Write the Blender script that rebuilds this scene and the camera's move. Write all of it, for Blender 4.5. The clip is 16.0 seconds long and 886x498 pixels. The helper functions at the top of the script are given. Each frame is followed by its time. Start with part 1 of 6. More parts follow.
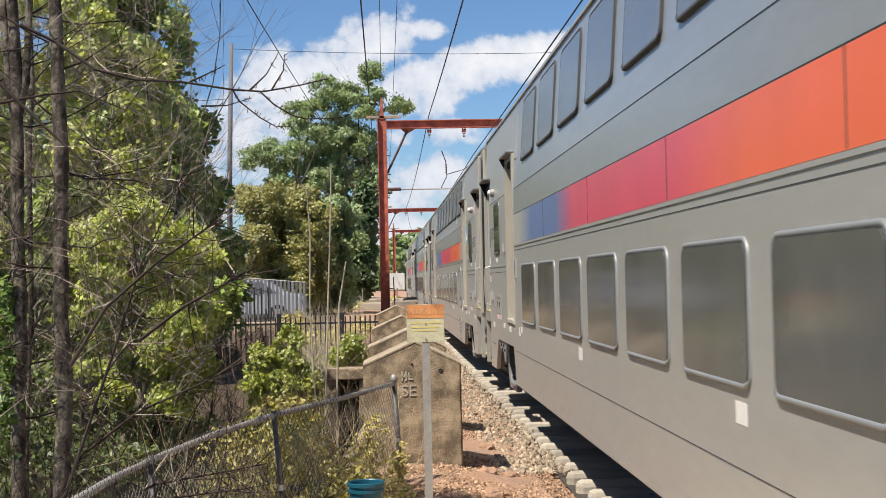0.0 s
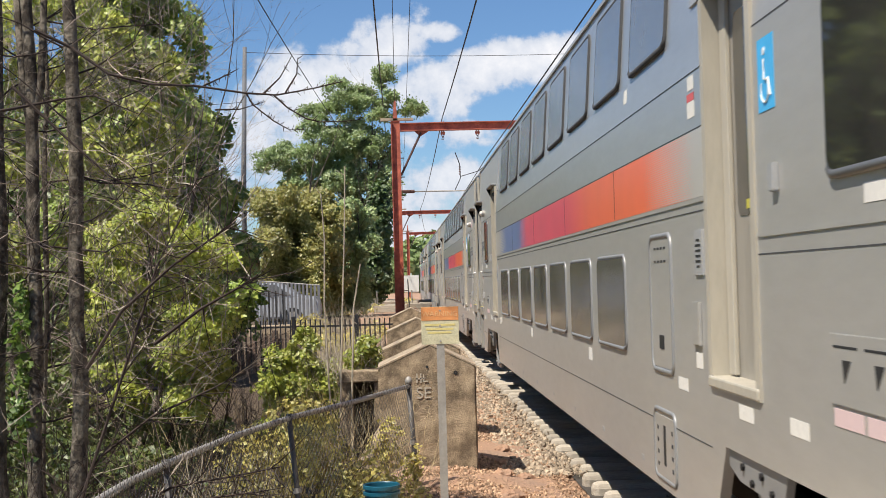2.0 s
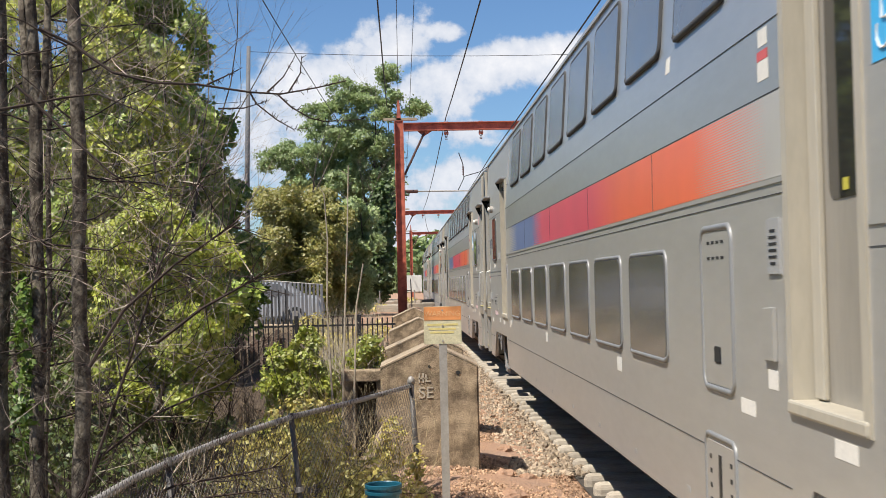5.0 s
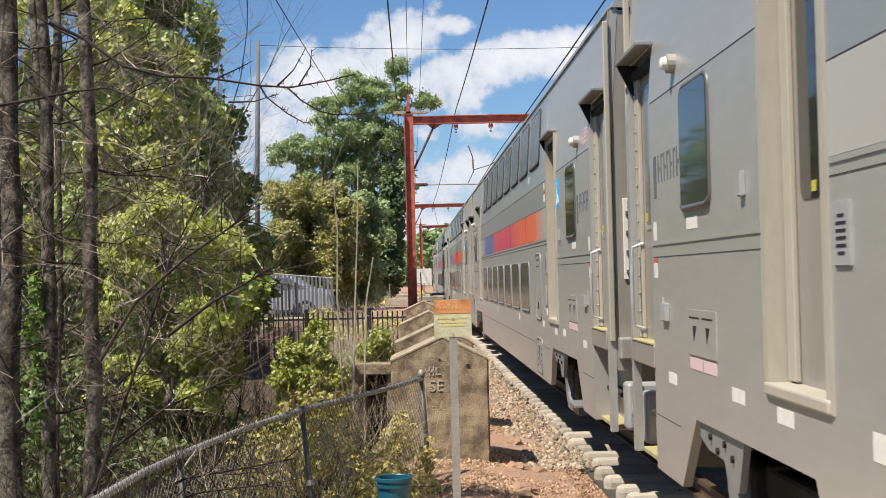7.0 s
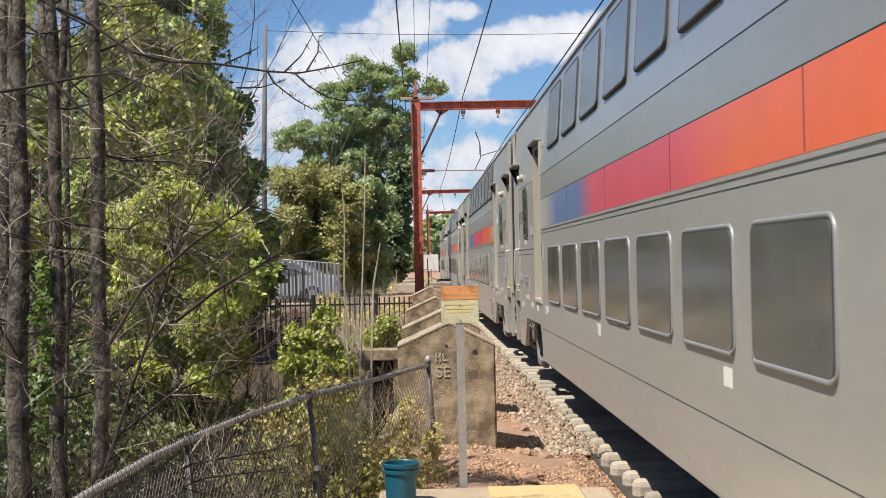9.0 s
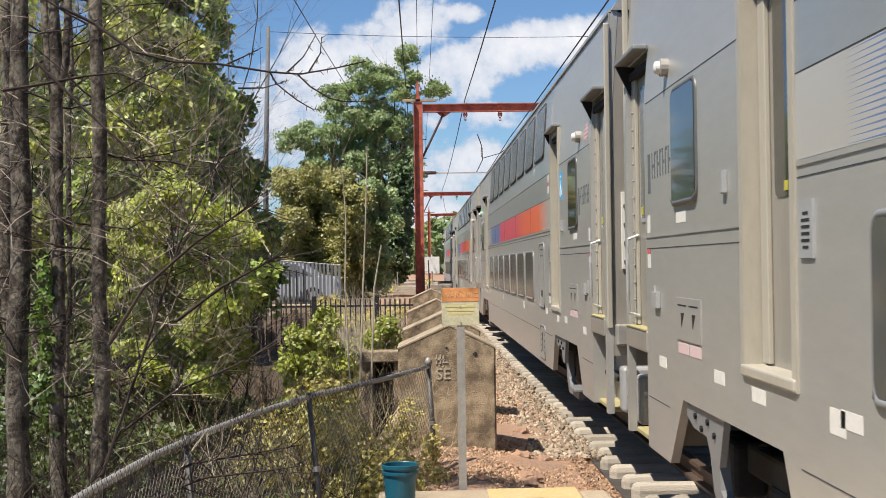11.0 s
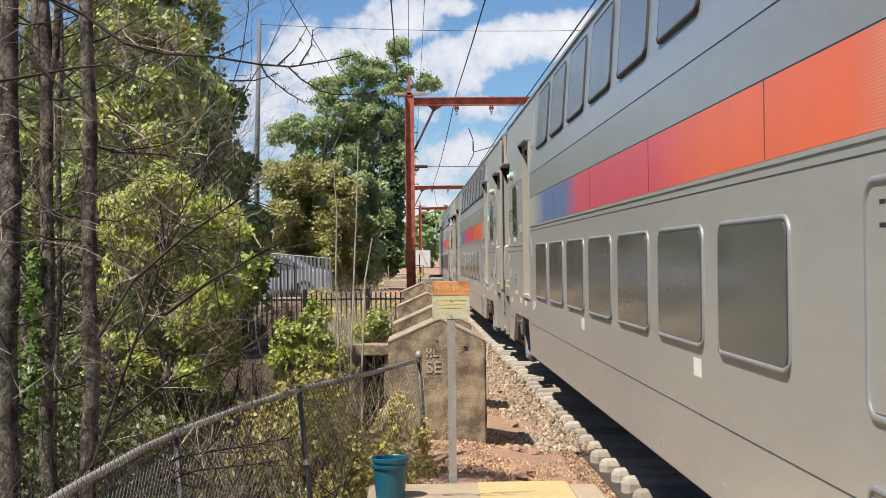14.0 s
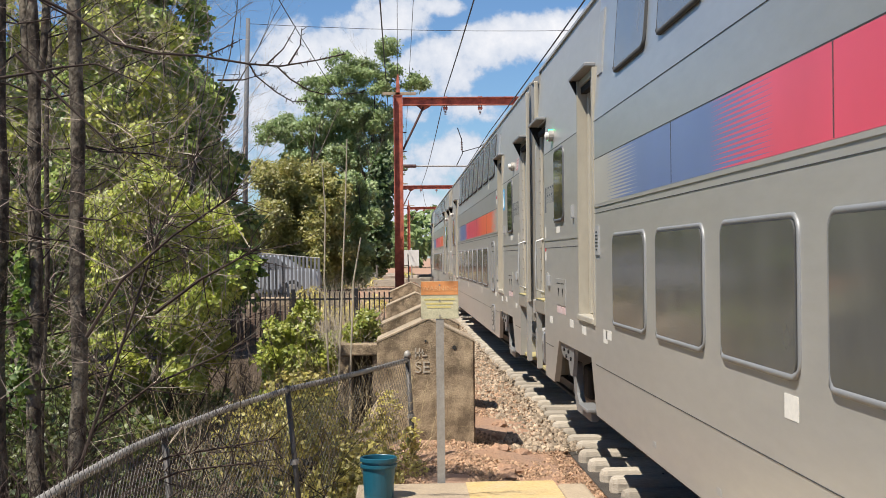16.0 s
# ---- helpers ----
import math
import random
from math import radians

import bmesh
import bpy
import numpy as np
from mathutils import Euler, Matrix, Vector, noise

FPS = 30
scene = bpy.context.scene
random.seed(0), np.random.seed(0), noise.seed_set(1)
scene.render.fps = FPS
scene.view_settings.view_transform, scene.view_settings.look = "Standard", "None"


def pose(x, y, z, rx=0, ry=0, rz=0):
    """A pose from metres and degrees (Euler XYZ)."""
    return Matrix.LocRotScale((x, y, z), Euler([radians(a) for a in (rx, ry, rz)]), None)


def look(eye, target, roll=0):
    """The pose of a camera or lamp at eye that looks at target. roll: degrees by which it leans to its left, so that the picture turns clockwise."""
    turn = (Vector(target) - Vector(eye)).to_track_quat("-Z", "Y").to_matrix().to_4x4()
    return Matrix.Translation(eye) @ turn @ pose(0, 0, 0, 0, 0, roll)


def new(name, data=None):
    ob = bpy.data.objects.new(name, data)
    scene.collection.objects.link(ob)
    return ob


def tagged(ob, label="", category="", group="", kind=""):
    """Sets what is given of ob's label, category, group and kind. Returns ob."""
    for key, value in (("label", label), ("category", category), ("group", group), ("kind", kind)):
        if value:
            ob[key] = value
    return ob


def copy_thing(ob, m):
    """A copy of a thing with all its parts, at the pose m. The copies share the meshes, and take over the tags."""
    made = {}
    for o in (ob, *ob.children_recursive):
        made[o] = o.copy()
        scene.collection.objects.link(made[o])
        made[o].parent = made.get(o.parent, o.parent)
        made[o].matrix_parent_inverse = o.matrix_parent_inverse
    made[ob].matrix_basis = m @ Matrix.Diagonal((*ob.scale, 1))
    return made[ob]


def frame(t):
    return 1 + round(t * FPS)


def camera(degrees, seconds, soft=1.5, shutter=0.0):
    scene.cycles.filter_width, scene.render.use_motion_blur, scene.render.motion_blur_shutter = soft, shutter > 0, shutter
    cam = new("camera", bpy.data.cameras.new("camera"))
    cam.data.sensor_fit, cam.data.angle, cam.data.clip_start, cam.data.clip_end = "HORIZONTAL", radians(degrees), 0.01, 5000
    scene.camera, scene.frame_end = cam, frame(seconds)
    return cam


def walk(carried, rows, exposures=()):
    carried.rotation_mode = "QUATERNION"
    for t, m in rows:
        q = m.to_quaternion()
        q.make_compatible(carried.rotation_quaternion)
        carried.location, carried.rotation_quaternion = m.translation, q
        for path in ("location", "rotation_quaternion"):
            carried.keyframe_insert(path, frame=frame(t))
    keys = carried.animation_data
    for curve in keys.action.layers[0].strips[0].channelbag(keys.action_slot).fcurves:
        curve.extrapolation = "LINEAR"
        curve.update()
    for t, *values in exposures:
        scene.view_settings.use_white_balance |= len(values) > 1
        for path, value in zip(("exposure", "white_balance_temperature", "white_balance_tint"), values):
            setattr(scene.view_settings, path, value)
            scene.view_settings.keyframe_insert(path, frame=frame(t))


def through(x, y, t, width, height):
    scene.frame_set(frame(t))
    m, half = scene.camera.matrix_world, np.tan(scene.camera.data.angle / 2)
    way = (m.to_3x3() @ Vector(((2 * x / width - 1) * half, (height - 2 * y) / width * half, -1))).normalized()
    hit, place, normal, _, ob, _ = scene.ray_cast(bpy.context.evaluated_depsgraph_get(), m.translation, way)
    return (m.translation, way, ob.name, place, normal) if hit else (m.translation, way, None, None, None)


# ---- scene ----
cam = camera(38.1, 16.0, soft=0.85, shutter=0.12)
H = 1.808
# seconds, sideways, height, turn to the right, tilt up, lean
PATH = [(0, 0.001, 1.811, 2.652, 1.378, -1.261), (0.5, 0.001, 1.813, 2.334, 1.364, -1.530), (1, -0.001, 1.813, 2.126, 1.448, -1.635), (1.5, 0.002, 1.813, 2.022, 1.489, -1.632), (2, 0.001, 1.812, 2.023, 1.484, -1.557), (2.5, 0.003, 1.810, 2.023, 1.414, -1.477), (3, 0.005, 1.811, 2.022, 1.372, -1.488), (3.5, 0.001, 1.811, 2.061, 1.414, -1.412), (4, 0.002, 1.811, 2.060, 1.495, -1.403), (6.5, 0.002, 1.809, 1.491, 1.349, -1.296), (7, 0.000, 1.809, 1.442, 1.203, -1.368), (7.5, 0.001, 1.812, 1.474, 1.024, -1.374), (8, -0.003, 1.813, 1.474, 0.818, -1.364), (8.5, 0.001, 1.810, 1.271, 0.668, -1.372), (9, -0.003, 1.811, 1.126, 0.581, -1.227), (11.5, -0.001, 1.807, 1.136, 0.697, -0.742), (12, 0.002, 1.806, 1.193, 0.607, -0.683), (12.5, 0.000, 1.808, 1.236, 0.474, -0.603), (13, -0.001, 1.808, 1.300, 0.363, -0.573), (13.5, -0.002, 1.806, 1.395, 0.371, -0.585), (14, -0.000, 1.806, 1.474, 0.400, -0.645), (14.5, -0.003, 1.807, 1.485, 0.358, -0.691), (15, -0.002, 1.808, 1.520, 0.318, -0.694), (15.5, -0.003, 1.808, 1.675, 0.344, -0.674), (16, -0.001, 1.807, 1.984, 0.382, -0.598)]


def aim(x, z, turn, tilt, lean):
    a, b = radians(turn), radians(tilt)
    way = Vector((math.sin(a) * math.cos(b), math.cos(a) * math.cos(b), math.sin(b)))
    eye = Vector((x, 0, z))
    return look(eye, eye + way, lean)


walk(cam, [(t, aim(*r)) for t, *r in PATH], exposures=[(0, 0.44, 6680, 10), (16, 0.42, 6640, 10)])

# ---- light ----
SUN = Vector((-0.40, -0.34, 0.85)).normalized()
SUN_ELEV = math.asin(SUN.z)
SUN_TURN = math.atan2(SUN.x, SUN.y)
world = bpy.data.worlds.new("world")
scene.world = world
world.use_nodes = True
wn, wl = world.node_tree.nodes, world.node_tree.links
wn.clear()


def wmath(op, a, b=None, c=None):
    n = wn.new("ShaderNodeMath")
    n.operation = op
    for i, v in enumerate((a, b, c)):
        if v is None:
            continue
        if isinstance(v, (int, float)):
            n.inputs[i].default_value = v
        else:
            wl.new(v, n.inputs[i])
    return n.outputs[0]


sky = wn.new("ShaderNodeTexSky")
sky.sky_type = "NISHITA"
sky.sun_disc = False
sky.sun_elevation, sky.sun_rotation = SUN_ELEV, SUN_TURN
sky.air_density, sky.dust_density, sky.ozone_density = 1.0, 0.15, 3.5
coord = wn.new("ShaderNodeTexCoord")
split = wn.new("ShaderNodeSeparateXYZ")
wl.new(coord.outputs["Generated"], split.inputs[0])
ahead = wmath("MAXIMUM", split.outputs[1], 0.02)
cu, cv = wmath("DIVIDE", split.outputs[0], ahead), wmath("DIVIDE", split.outputs[2], ahead)
flat = wn.new("ShaderNodeCombineXYZ")
wl.new(cu, flat.inputs[0]), wl.new(cv, flat.inputs[1])
puff = wn.new("ShaderNodeTexNoise")
puff.inputs["Scale"].default_value, puff.inputs["Detail"].default_value, puff.inputs["Roughness"].default_value = 26.0, 9.0, 0.6
wl.new(flat.outputs[0], puff.inputs["Vector"])
broad = wn.new("ShaderNodeTexNoise")
broad.inputs["Scale"].default_value, broad.inputs["Detail"].default_value = 3.2, 8.0
wl.new(coord.outputs["Generated"], broad.inputs["Vector"])
# cumulus banks: centre and half-size on the plane one unit ahead, and density
BANKS = [(-0.078, 0.158, 0.045, 0.034, 1.0), (-0.035, 0.168, 0.05, 0.026, 1.0), (0.0, 0.190, 0.035, 0.03, 0.9), (0.035, 0.195, 0.022, 0.010, 0.8),
         (-0.105, 0.120, 0.06, 0.045, 0.72), (0.03, 0.150, 0.04, 0.027, 0.95), (0.085, 0.168, 0.055, 0.024, 1.0), (0.135, 0.175, 0.05, 0.022, 0.9),
         (0.05, 0.115, 0.07, 0.012, 0.45), (0.04, 0.072, 0.06, 0.03, 0.85), (0.02, 0.03, 0.12, 0.03, 0.8), (-0.16, 0.09, 0.06, 0.06, 0.7)]
dense = None
for bx, by, ba, bb, bd in BANKS:
    ex = wmath("POWER", wmath("DIVIDE", wmath("SUBTRACT", cu, bx), ba), 2.0)
    ey = wmath("POWER", wmath("DIVIDE", wmath("SUBTRACT", cv, by), bb), 2.0)
    one = wmath("MULTIPLY", wmath("SUBTRACT", 1.15, wmath("ADD", ex, ey)), bd)
    dense = one if dense is None else wmath("MAXIMUM", dense, one)
dense = wmath("MAXIMUM", dense, -1.1)
else_where = wmath("MULTIPLY", wmath("GREATER_THAN", wmath("ADD", wmath("ABSOLUTE", cu), wmath("MULTIPLY", wmath("LESS_THAN", split.outputs[1], 0.02), 9.0)), 0.42), 1.0)
general = wmath("MULTIPLY", wmath("SUBTRACT", broad.outputs[0], 0.60), 4.0)
mixd = wn.new("ShaderNodeMix")
wl.new(else_where, mixd.inputs[0]), wl.new(dense, mixd.inputs[2]), wl.new(general, mixd.inputs[3])
body = wmath("ADD", mixd.outputs[0], wmath("MULTIPLY", wmath("SUBTRACT", puff.outputs[0], 0.5), 3.4))
cover = wn.new("ShaderNodeMapRange")
cover.interpolation_type = "SMOOTHSTEP"
wl.new(body, cover.inputs[0])
cover.inputs[1].default_value, cover.inputs[2].default_value = 0.15, 0.75
thick = wn.new("ShaderNodeMapRange")
wl.new(body, thick.inputs[0])
thick.inputs[1].default_value, thick.inputs[2].default_value = 0.5, 1.6
tone = wn.new("ShaderNodeMix")
tone.data_type = "RGBA"
wl.new(thick.outputs[0], tone.inputs[0])
tone.inputs[6].default_value, tone.inputs[7].default_value = (6.6, 7.3, 8.6, 1), (10.5, 10.5, 10.8, 1)
air = wn.new("ShaderNodeMix")
air.data_type = "RGBA"
wl.new(wmath("MULTIPLY", cover.outputs[0], 0.95), air.inputs[0])
blue = wn.new("ShaderNodeMix")
blue.data_type, blue.blend_type = "RGBA", "MULTIPLY"
blue.inputs[0].default_value, blue.inputs[7].default_value = 1.0, (0.80, 1.0, 1.22, 1)
wl.new(sky.outputs[0], blue.inputs[6])
wl.new(blue.outputs[2], air.inputs[6]), wl.new(tone.outputs[2], air.inputs[7])
bg = wn.new("ShaderNodeBackground")
bg.inputs[1].default_value = 0.072
wl.new(air.outputs[2], bg.inputs[0])
wo = wn.new("ShaderNodeOutputWorld")
wl.new(bg.outputs[0], wo.inputs[0])

sun = new("sun", bpy.data.lights.new("sun", "SUN"))
sun.data.energy, sun.data.angle, sun.data.color = 5.3, radians(0.53), (1.0, 0.95, 0.87)
sun.matrix_world = look(SUN * 60, (0, 0, 0))

# ---- materials ----


def material(name, colour, rough=0.7, metal=0.0, scale=8.0, vary=0.25, fine=60.0, bump=0.15, tint=None, spots=0.0, pieces=0.0, island=0.0, stretch=(1, 1, 1), depth=0.01, edge=0.2):
    """Colour with variation at two scales, fine relief, and change from piece to piece."""
    m = bpy.data.materials.new(name)
    m.use_nodes = True
    nt = m.node_tree
    n, l = nt.nodes, nt.links
    p = n["Principled BSDF"]
    p.inputs["Roughness"].default_value, p.inputs["Metallic"].default_value = rough, metal
    co = n.new("ShaderNodeTexCoord")
    mp = n.new("ShaderNodeMapping")
    mp.inputs["Scale"].default_value = stretch
    l.new(co.outputs["Object"], mp.inputs[0])
    big, small = n.new("ShaderNodeTexNoise"), n.new("ShaderNodeTexNoise")
    for t, s in ((big, scale), (small, fine)):
        t.inputs["Scale"].default_value, t.inputs["Detail"].default_value, t.inputs["Roughness"].default_value = s, 6, 0.62
        l.new(mp.outputs[0], t.inputs["Vector"])
    ramp = n.new("ShaderNodeMix")
    ramp.data_type = "RGBA"
    mr = n.new("ShaderNodeMapRange")
    mr.inputs[1].default_value, mr.inputs[2].default_value = 0.5 - edge, 0.5 + edge
    l.new(big.outputs[0], mr.inputs[0])
    l.new(mr.outputs[0], ramp.inputs[0])
    other = tint or tuple(c * (1 - vary) for c in colour)
    ramp.inputs[6].default_value, ramp.inputs[7].default_value = (*colour, 1), (*other, 1)
    hv = n.new("ShaderNodeHueSaturation")
    v = n.new("ShaderNodeMapRange")
    v.inputs[1].default_value, v.inputs[2].default_value = 0.25, 0.75
    v.inputs[3].default_value, v.inputs[4].default_value = 1 - vary * 0.6, 1 + vary * 0.6
    l.new(small.outputs[0], v.inputs[0])
    last = v.outputs[0]
    if pieces or island:
        src = n.new("ShaderNodeObjectInfo").outputs["Random"] if pieces else n.new("ShaderNodeNewGeometry").outputs["Random Per Island"]
        k = pieces or island
        pr = n.new("ShaderNodeMapRange")
        pr.inputs[3].default_value, pr.inputs[4].default_value = 1 - k, 1 + k
        l.new(src, pr.inputs[0])
        mu = n.new("ShaderNodeMath")
        mu.operation = "MULTIPLY"
        l.new(last, mu.inputs[0]), l.new(pr.outputs[0], mu.inputs[1])
        last = mu.outputs[0]
    l.new(last, hv.inputs["Value"])
    l.new(ramp.outputs[2], hv.inputs["Color"])
    l.new(hv.outputs[0], p.inputs["Base Color"])
    if bump:
        b = n.new("ShaderNodeBump")
        b.inputs["Strength"].default_value, b.inputs["Distance"].default_value = bump, depth
        l.new(small.outputs[0], b.inputs["Height"])
        l.new(b.outputs[0], p.inputs["Normal"])
    return m


def leaf_material(name, colour, other, through=0.38, spread=0.5):
    m = bpy.data.materials.new(name)
    m.use_nodes = True
    n, l = m.node_tree.nodes, m.node_tree.links
    n.clear()
    geo, mix = n.new("ShaderNodeNewGeometry"), n.new("ShaderNodeMix")
    mix.data_type = "RGBA"
    mix.inputs[6].default_value, mix.inputs[7].default_value = (*colour, 1), (*other, 1)
    l.new(geo.outputs["Random Per Island"], mix.inputs[0])
    co, tex = n.new("ShaderNodeTexCoord"), n.new("ShaderNodeTexNoise")
    tex.inputs["Scale"].default_value = 0.9
    l.new(co.outputs["Object"], tex.inputs["Vector"])
    mr = n.new("ShaderNodeMapRange")
    mr.inputs[1].default_value, mr.inputs[2].default_value, mr.inputs[3].default_value, mr.inputs[4].default_value = 0.3, 0.7, 1 - spread, 1 + spread
    l.new(tex.outputs[0], mr.inputs[0])
    hv = n.new("ShaderNodeHueSaturation")
    l.new(mr.outputs[0], hv.inputs["Value"]), l.new(mix.outputs[2], hv.inputs["Color"])
    d, t, g = n.new("ShaderNodeBsdfDiffuse"), n.new("ShaderNodeBsdfTranslucent"), n.new("ShaderNodeBsdfGlossy")
    g.inputs["Roughness"].default_value = 0.48
    g.inputs["Color"].default_value = (1, 1, 1, 1)
    l.new(hv.outputs[0], d.inputs[0]), l.new(hv.outputs[0], t.inputs[0])
    s1, s2, o = n.new("ShaderNodeMixShader"), n.new("ShaderNodeMixShader"), n.new("ShaderNodeOutputMaterial")
    s1.inputs[0].default_value, s2.inputs[0].default_value = through, 0.045
    l.new(d.outputs[0], s1.inputs[1]), l.new(t.outputs[0], s1.inputs[2])
    l.new(s1.outputs[0], s2.inputs[1]), l.new(g.outputs[0], s2.inputs[2])
    l.new(s2.outputs[0], o.inputs[0])
    return m


def glow(name, colour, strength):
    m = bpy.data.materials.new(name)
    m.use_nodes = True
    p = m.node_tree.nodes["Principled BSDF"]
    p.inputs["Base Color"].default_value = (*colour, 1)
    p.inputs["Emission Color"].default_value, p.inputs["Emission Strength"].default_value = (*colour, 1), strength
    return m


CONCRETE = material("weathered_concrete", (0.45, 0.345, 0.225), 0.95, scale=4.2, vary=0.7, fine=70, bump=1.0, tint=(0.16, 0.118, 0.075), depth=0.015, edge=0.11)
COPING = material("pale_concrete", (0.47, 0.37, 0.255), 0.95, scale=5, vary=0.5, fine=60, bump=0.7)
RUST_RED = material("red_oxide_steel", (0.58, 0.165, 0.095), 0.7, scale=3, vary=0.3, fine=40, bump=0.2, tint=(0.20, 0.05, 0.035))
DARK_STEEL = material("dark_rusted_steel", (0.10, 0.045, 0.035), 0.75, scale=4, vary=0.3, fine=40)
GALV = material("galvanised_steel", (0.40, 0.375, 0.335), 0.55, 0.3, scale=10, vary=0.3, fine=80, bump=0.1)
WIRE = material("galvanised_mesh", (0.13, 0.12, 0.112), 0.6, 0.4, scale=10, vary=0.3, fine=80, bump=0)
CABLE = material("dark_cable", (0.03, 0.03, 0.035), 0.7, bump=0)
DIRT = material("red_brown_gravel", (0.44, 0.25, 0.145), 1.0, scale=1.6, vary=0.35, fine=30, bump=1.0, tint=(0.30, 0.20, 0.145), depth=0.03)
STONE = material("gravel_stone", (0.44, 0.285, 0.18), 0.95, scale=6, vary=0.3, fine=60, bump=0.4, island=0.5)
OILY = material("oily_dark_ballast", (0.085, 0.072, 0.06), 0.9, scale=5, vary=0.4, fine=50, bump=0.6, island=0.4)
BALLAST = material("grey_ballast_stone", (0.40, 0.315, 0.225), 0.95, scale=6, vary=0.3, fine=60, bump=0.4, island=0.45)
# brown earth, darkened further to carry the shade of the trees
EARTH = material("shade_darkened_earth", (0.075, 0.049, 0.03), 1.0, scale=0.8, vary=0.4, fine=20, bump=1.0, tint=(0.085, 0.06, 0.034), depth=0.03)
TIE = material("weathered_tie", (0.44, 0.385, 0.31), 0.95, scale=6, vary=0.35, fine=40, bump=0.6, pieces=0.2, stretch=(0.4, 3, 3))
RAIL = material("rail_steel", (0.16, 0.11, 0.08), 0.55, 0.5, scale=6, vary=0.3)
BARK = material("grey_bark", (0.19, 0.16, 0.12), 1.0, scale=9, vary=0.7, fine=45, bump=1.0, tint=(0.055, 0.042, 0.03), stretch=(1, 1, 0.8), depth=0.03, edge=0.06)
TWIG = material("twig_bark", (0.052, 0.034, 0.025), 0.95, scale=9, vary=0.4, bump=0.3)
BROWN_TWIG = material("brown_twig_bark", (0.46, 0.36, 0.29), 0.9, scale=9, vary=0.5, bump=0.3, island=0.4)
STRAW = material("straw_stems", (0.56, 0.44, 0.25), 0.9, scale=9, vary=0.35, bump=0.2, island=0.4)
PALE_TWIG = material("dry_pale_stems", (0.48, 0.41, 0.31), 0.95, scale=9, vary=0.35, bump=0.2)
PLATFORM = material("platform_concrete", (0.42, 0.33, 0.225), 0.95, scale=2, vary=0.3, fine=50, bump=0.5)
YELLOW = material("worn_yellow_paint", (0.52, 0.36, 0.14), 0.85, scale=5, vary=0.35, fine=40, bump=0.5, tint=(0.48, 0.37, 0.20))
IRON = material("black_iron", (0.018, 0.018, 0.02), 0.5, scale=9, vary=0.3)
TEAL = material("teal_plastic", (0.008, 0.09, 0.135), 0.4, scale=4, vary=0.15, bump=0.05)
WHITE = material("white_paint", (0.75, 0.74, 0.70), 0.7, scale=6, vary=0.12)
FADEDW = material("faded_white_paint", (0.52, 0.47, 0.38), 0.9, scale=30, vary=0.5, bump=0.1, tint=(0.36, 0.29, 0.21))
POLE = material("grey_timber_pole", (0.17, 0.172, 0.178), 0.95, scale=4, vary=0.3, stretch=(1, 1, 0.15))
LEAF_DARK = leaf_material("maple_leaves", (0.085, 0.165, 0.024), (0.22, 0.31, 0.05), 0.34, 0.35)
LEAF_LIME = leaf_material("sunlit_bush_leaves", (0.24, 0.31, 0.035), (0.50, 0.51, 0.085), 0.3, 0.35)
LEAF_OLIVE = leaf_material("olive_leaves", (0.24, 0.25, 0.055), (0.40, 0.35, 0.10), 0.4, 0.25)
LEAF_MIX = leaf_material("young_tree_leaves", (0.25, 0.31, 0.04), (0.54, 0.54, 0.11), 0.32, 0.4)
LEAF_LOCUST = leaf_material("locust_leaves", (0.20, 0.28, 0.095), (0.33, 0.41, 0.165), 0.42, 0.25)
# maple green brightened so that the colour itself carries sunlight
LEAF_SUN_TINT = leaf_material("sun_tinted_maple_leaves", (0.19, 0.28, 0.04), (0.40, 0.46, 0.09), 0.34, 0.35)
# two darker greens with shade mixed into the leaf colour
LEAF_SHADE = leaf_material("shade_tinted_leaves", (0.07, 0.11, 0.02), (0.17, 0.20, 0.04), 0.28, 0.3)
LEAF_DEEP = leaf_material("deep_shade_tinted_leaves", (0.045, 0.08, 0.02), (0.09, 0.14, 0.035), 0.25)
LEAF_PALE = leaf_material("pale_green_leaves", (0.28, 0.36, 0.13), (0.42, 0.50, 0.22), 0.4, 0.25)
LEAF_DRY = leaf_material("dry_weed_leaves", (0.34, 0.28, 0.07), (0.60, 0.52, 0.14), 0.3, 0.3)

# ---- building helpers ----


def link(name, bm, mat, parent=None, label="", smooth=False):
    me = bpy.data.meshes.new(name)
    bm.to_mesh(me)
    bm.free()
    me.materials.append(mat)
    if smooth:
        for f in me.polygons:
            f.use_smooth = True
    ob = new(name, me)
    if parent:
        ob.parent = parent
    if label:
        ob["label"] = label
    return ob


def part(name, bm, mat, parent, label="", smooth=False):
    return link(name, bm, mat, parent, label, smooth)


def box(bm, x0, x1, y0, y1, z0, z1, bevel=0.0):
    g = bmesh.ops.create_cube(bm, size=1.0, matrix=Matrix.Translation(((x0 + x1) / 2, (y0 + y1) / 2, (z0 + z1) / 2)) @ Matrix.Diagonal((abs(x1 - x0), abs(y1 - y0), abs(z1 - z0), 1)))
    if bevel:
        es = list({e for v in g["verts"] for e in v.link_edges})
        bmesh.ops.bevel(bm, geom=es, offset=bevel, segments=2, affect="EDGES", profile=0.5)
    return bm


def boxes(*rows, bevel=0.0):
    bm = bmesh.new()
    for r in rows:
        box(bm, *r, bevel=bevel)
    return bm


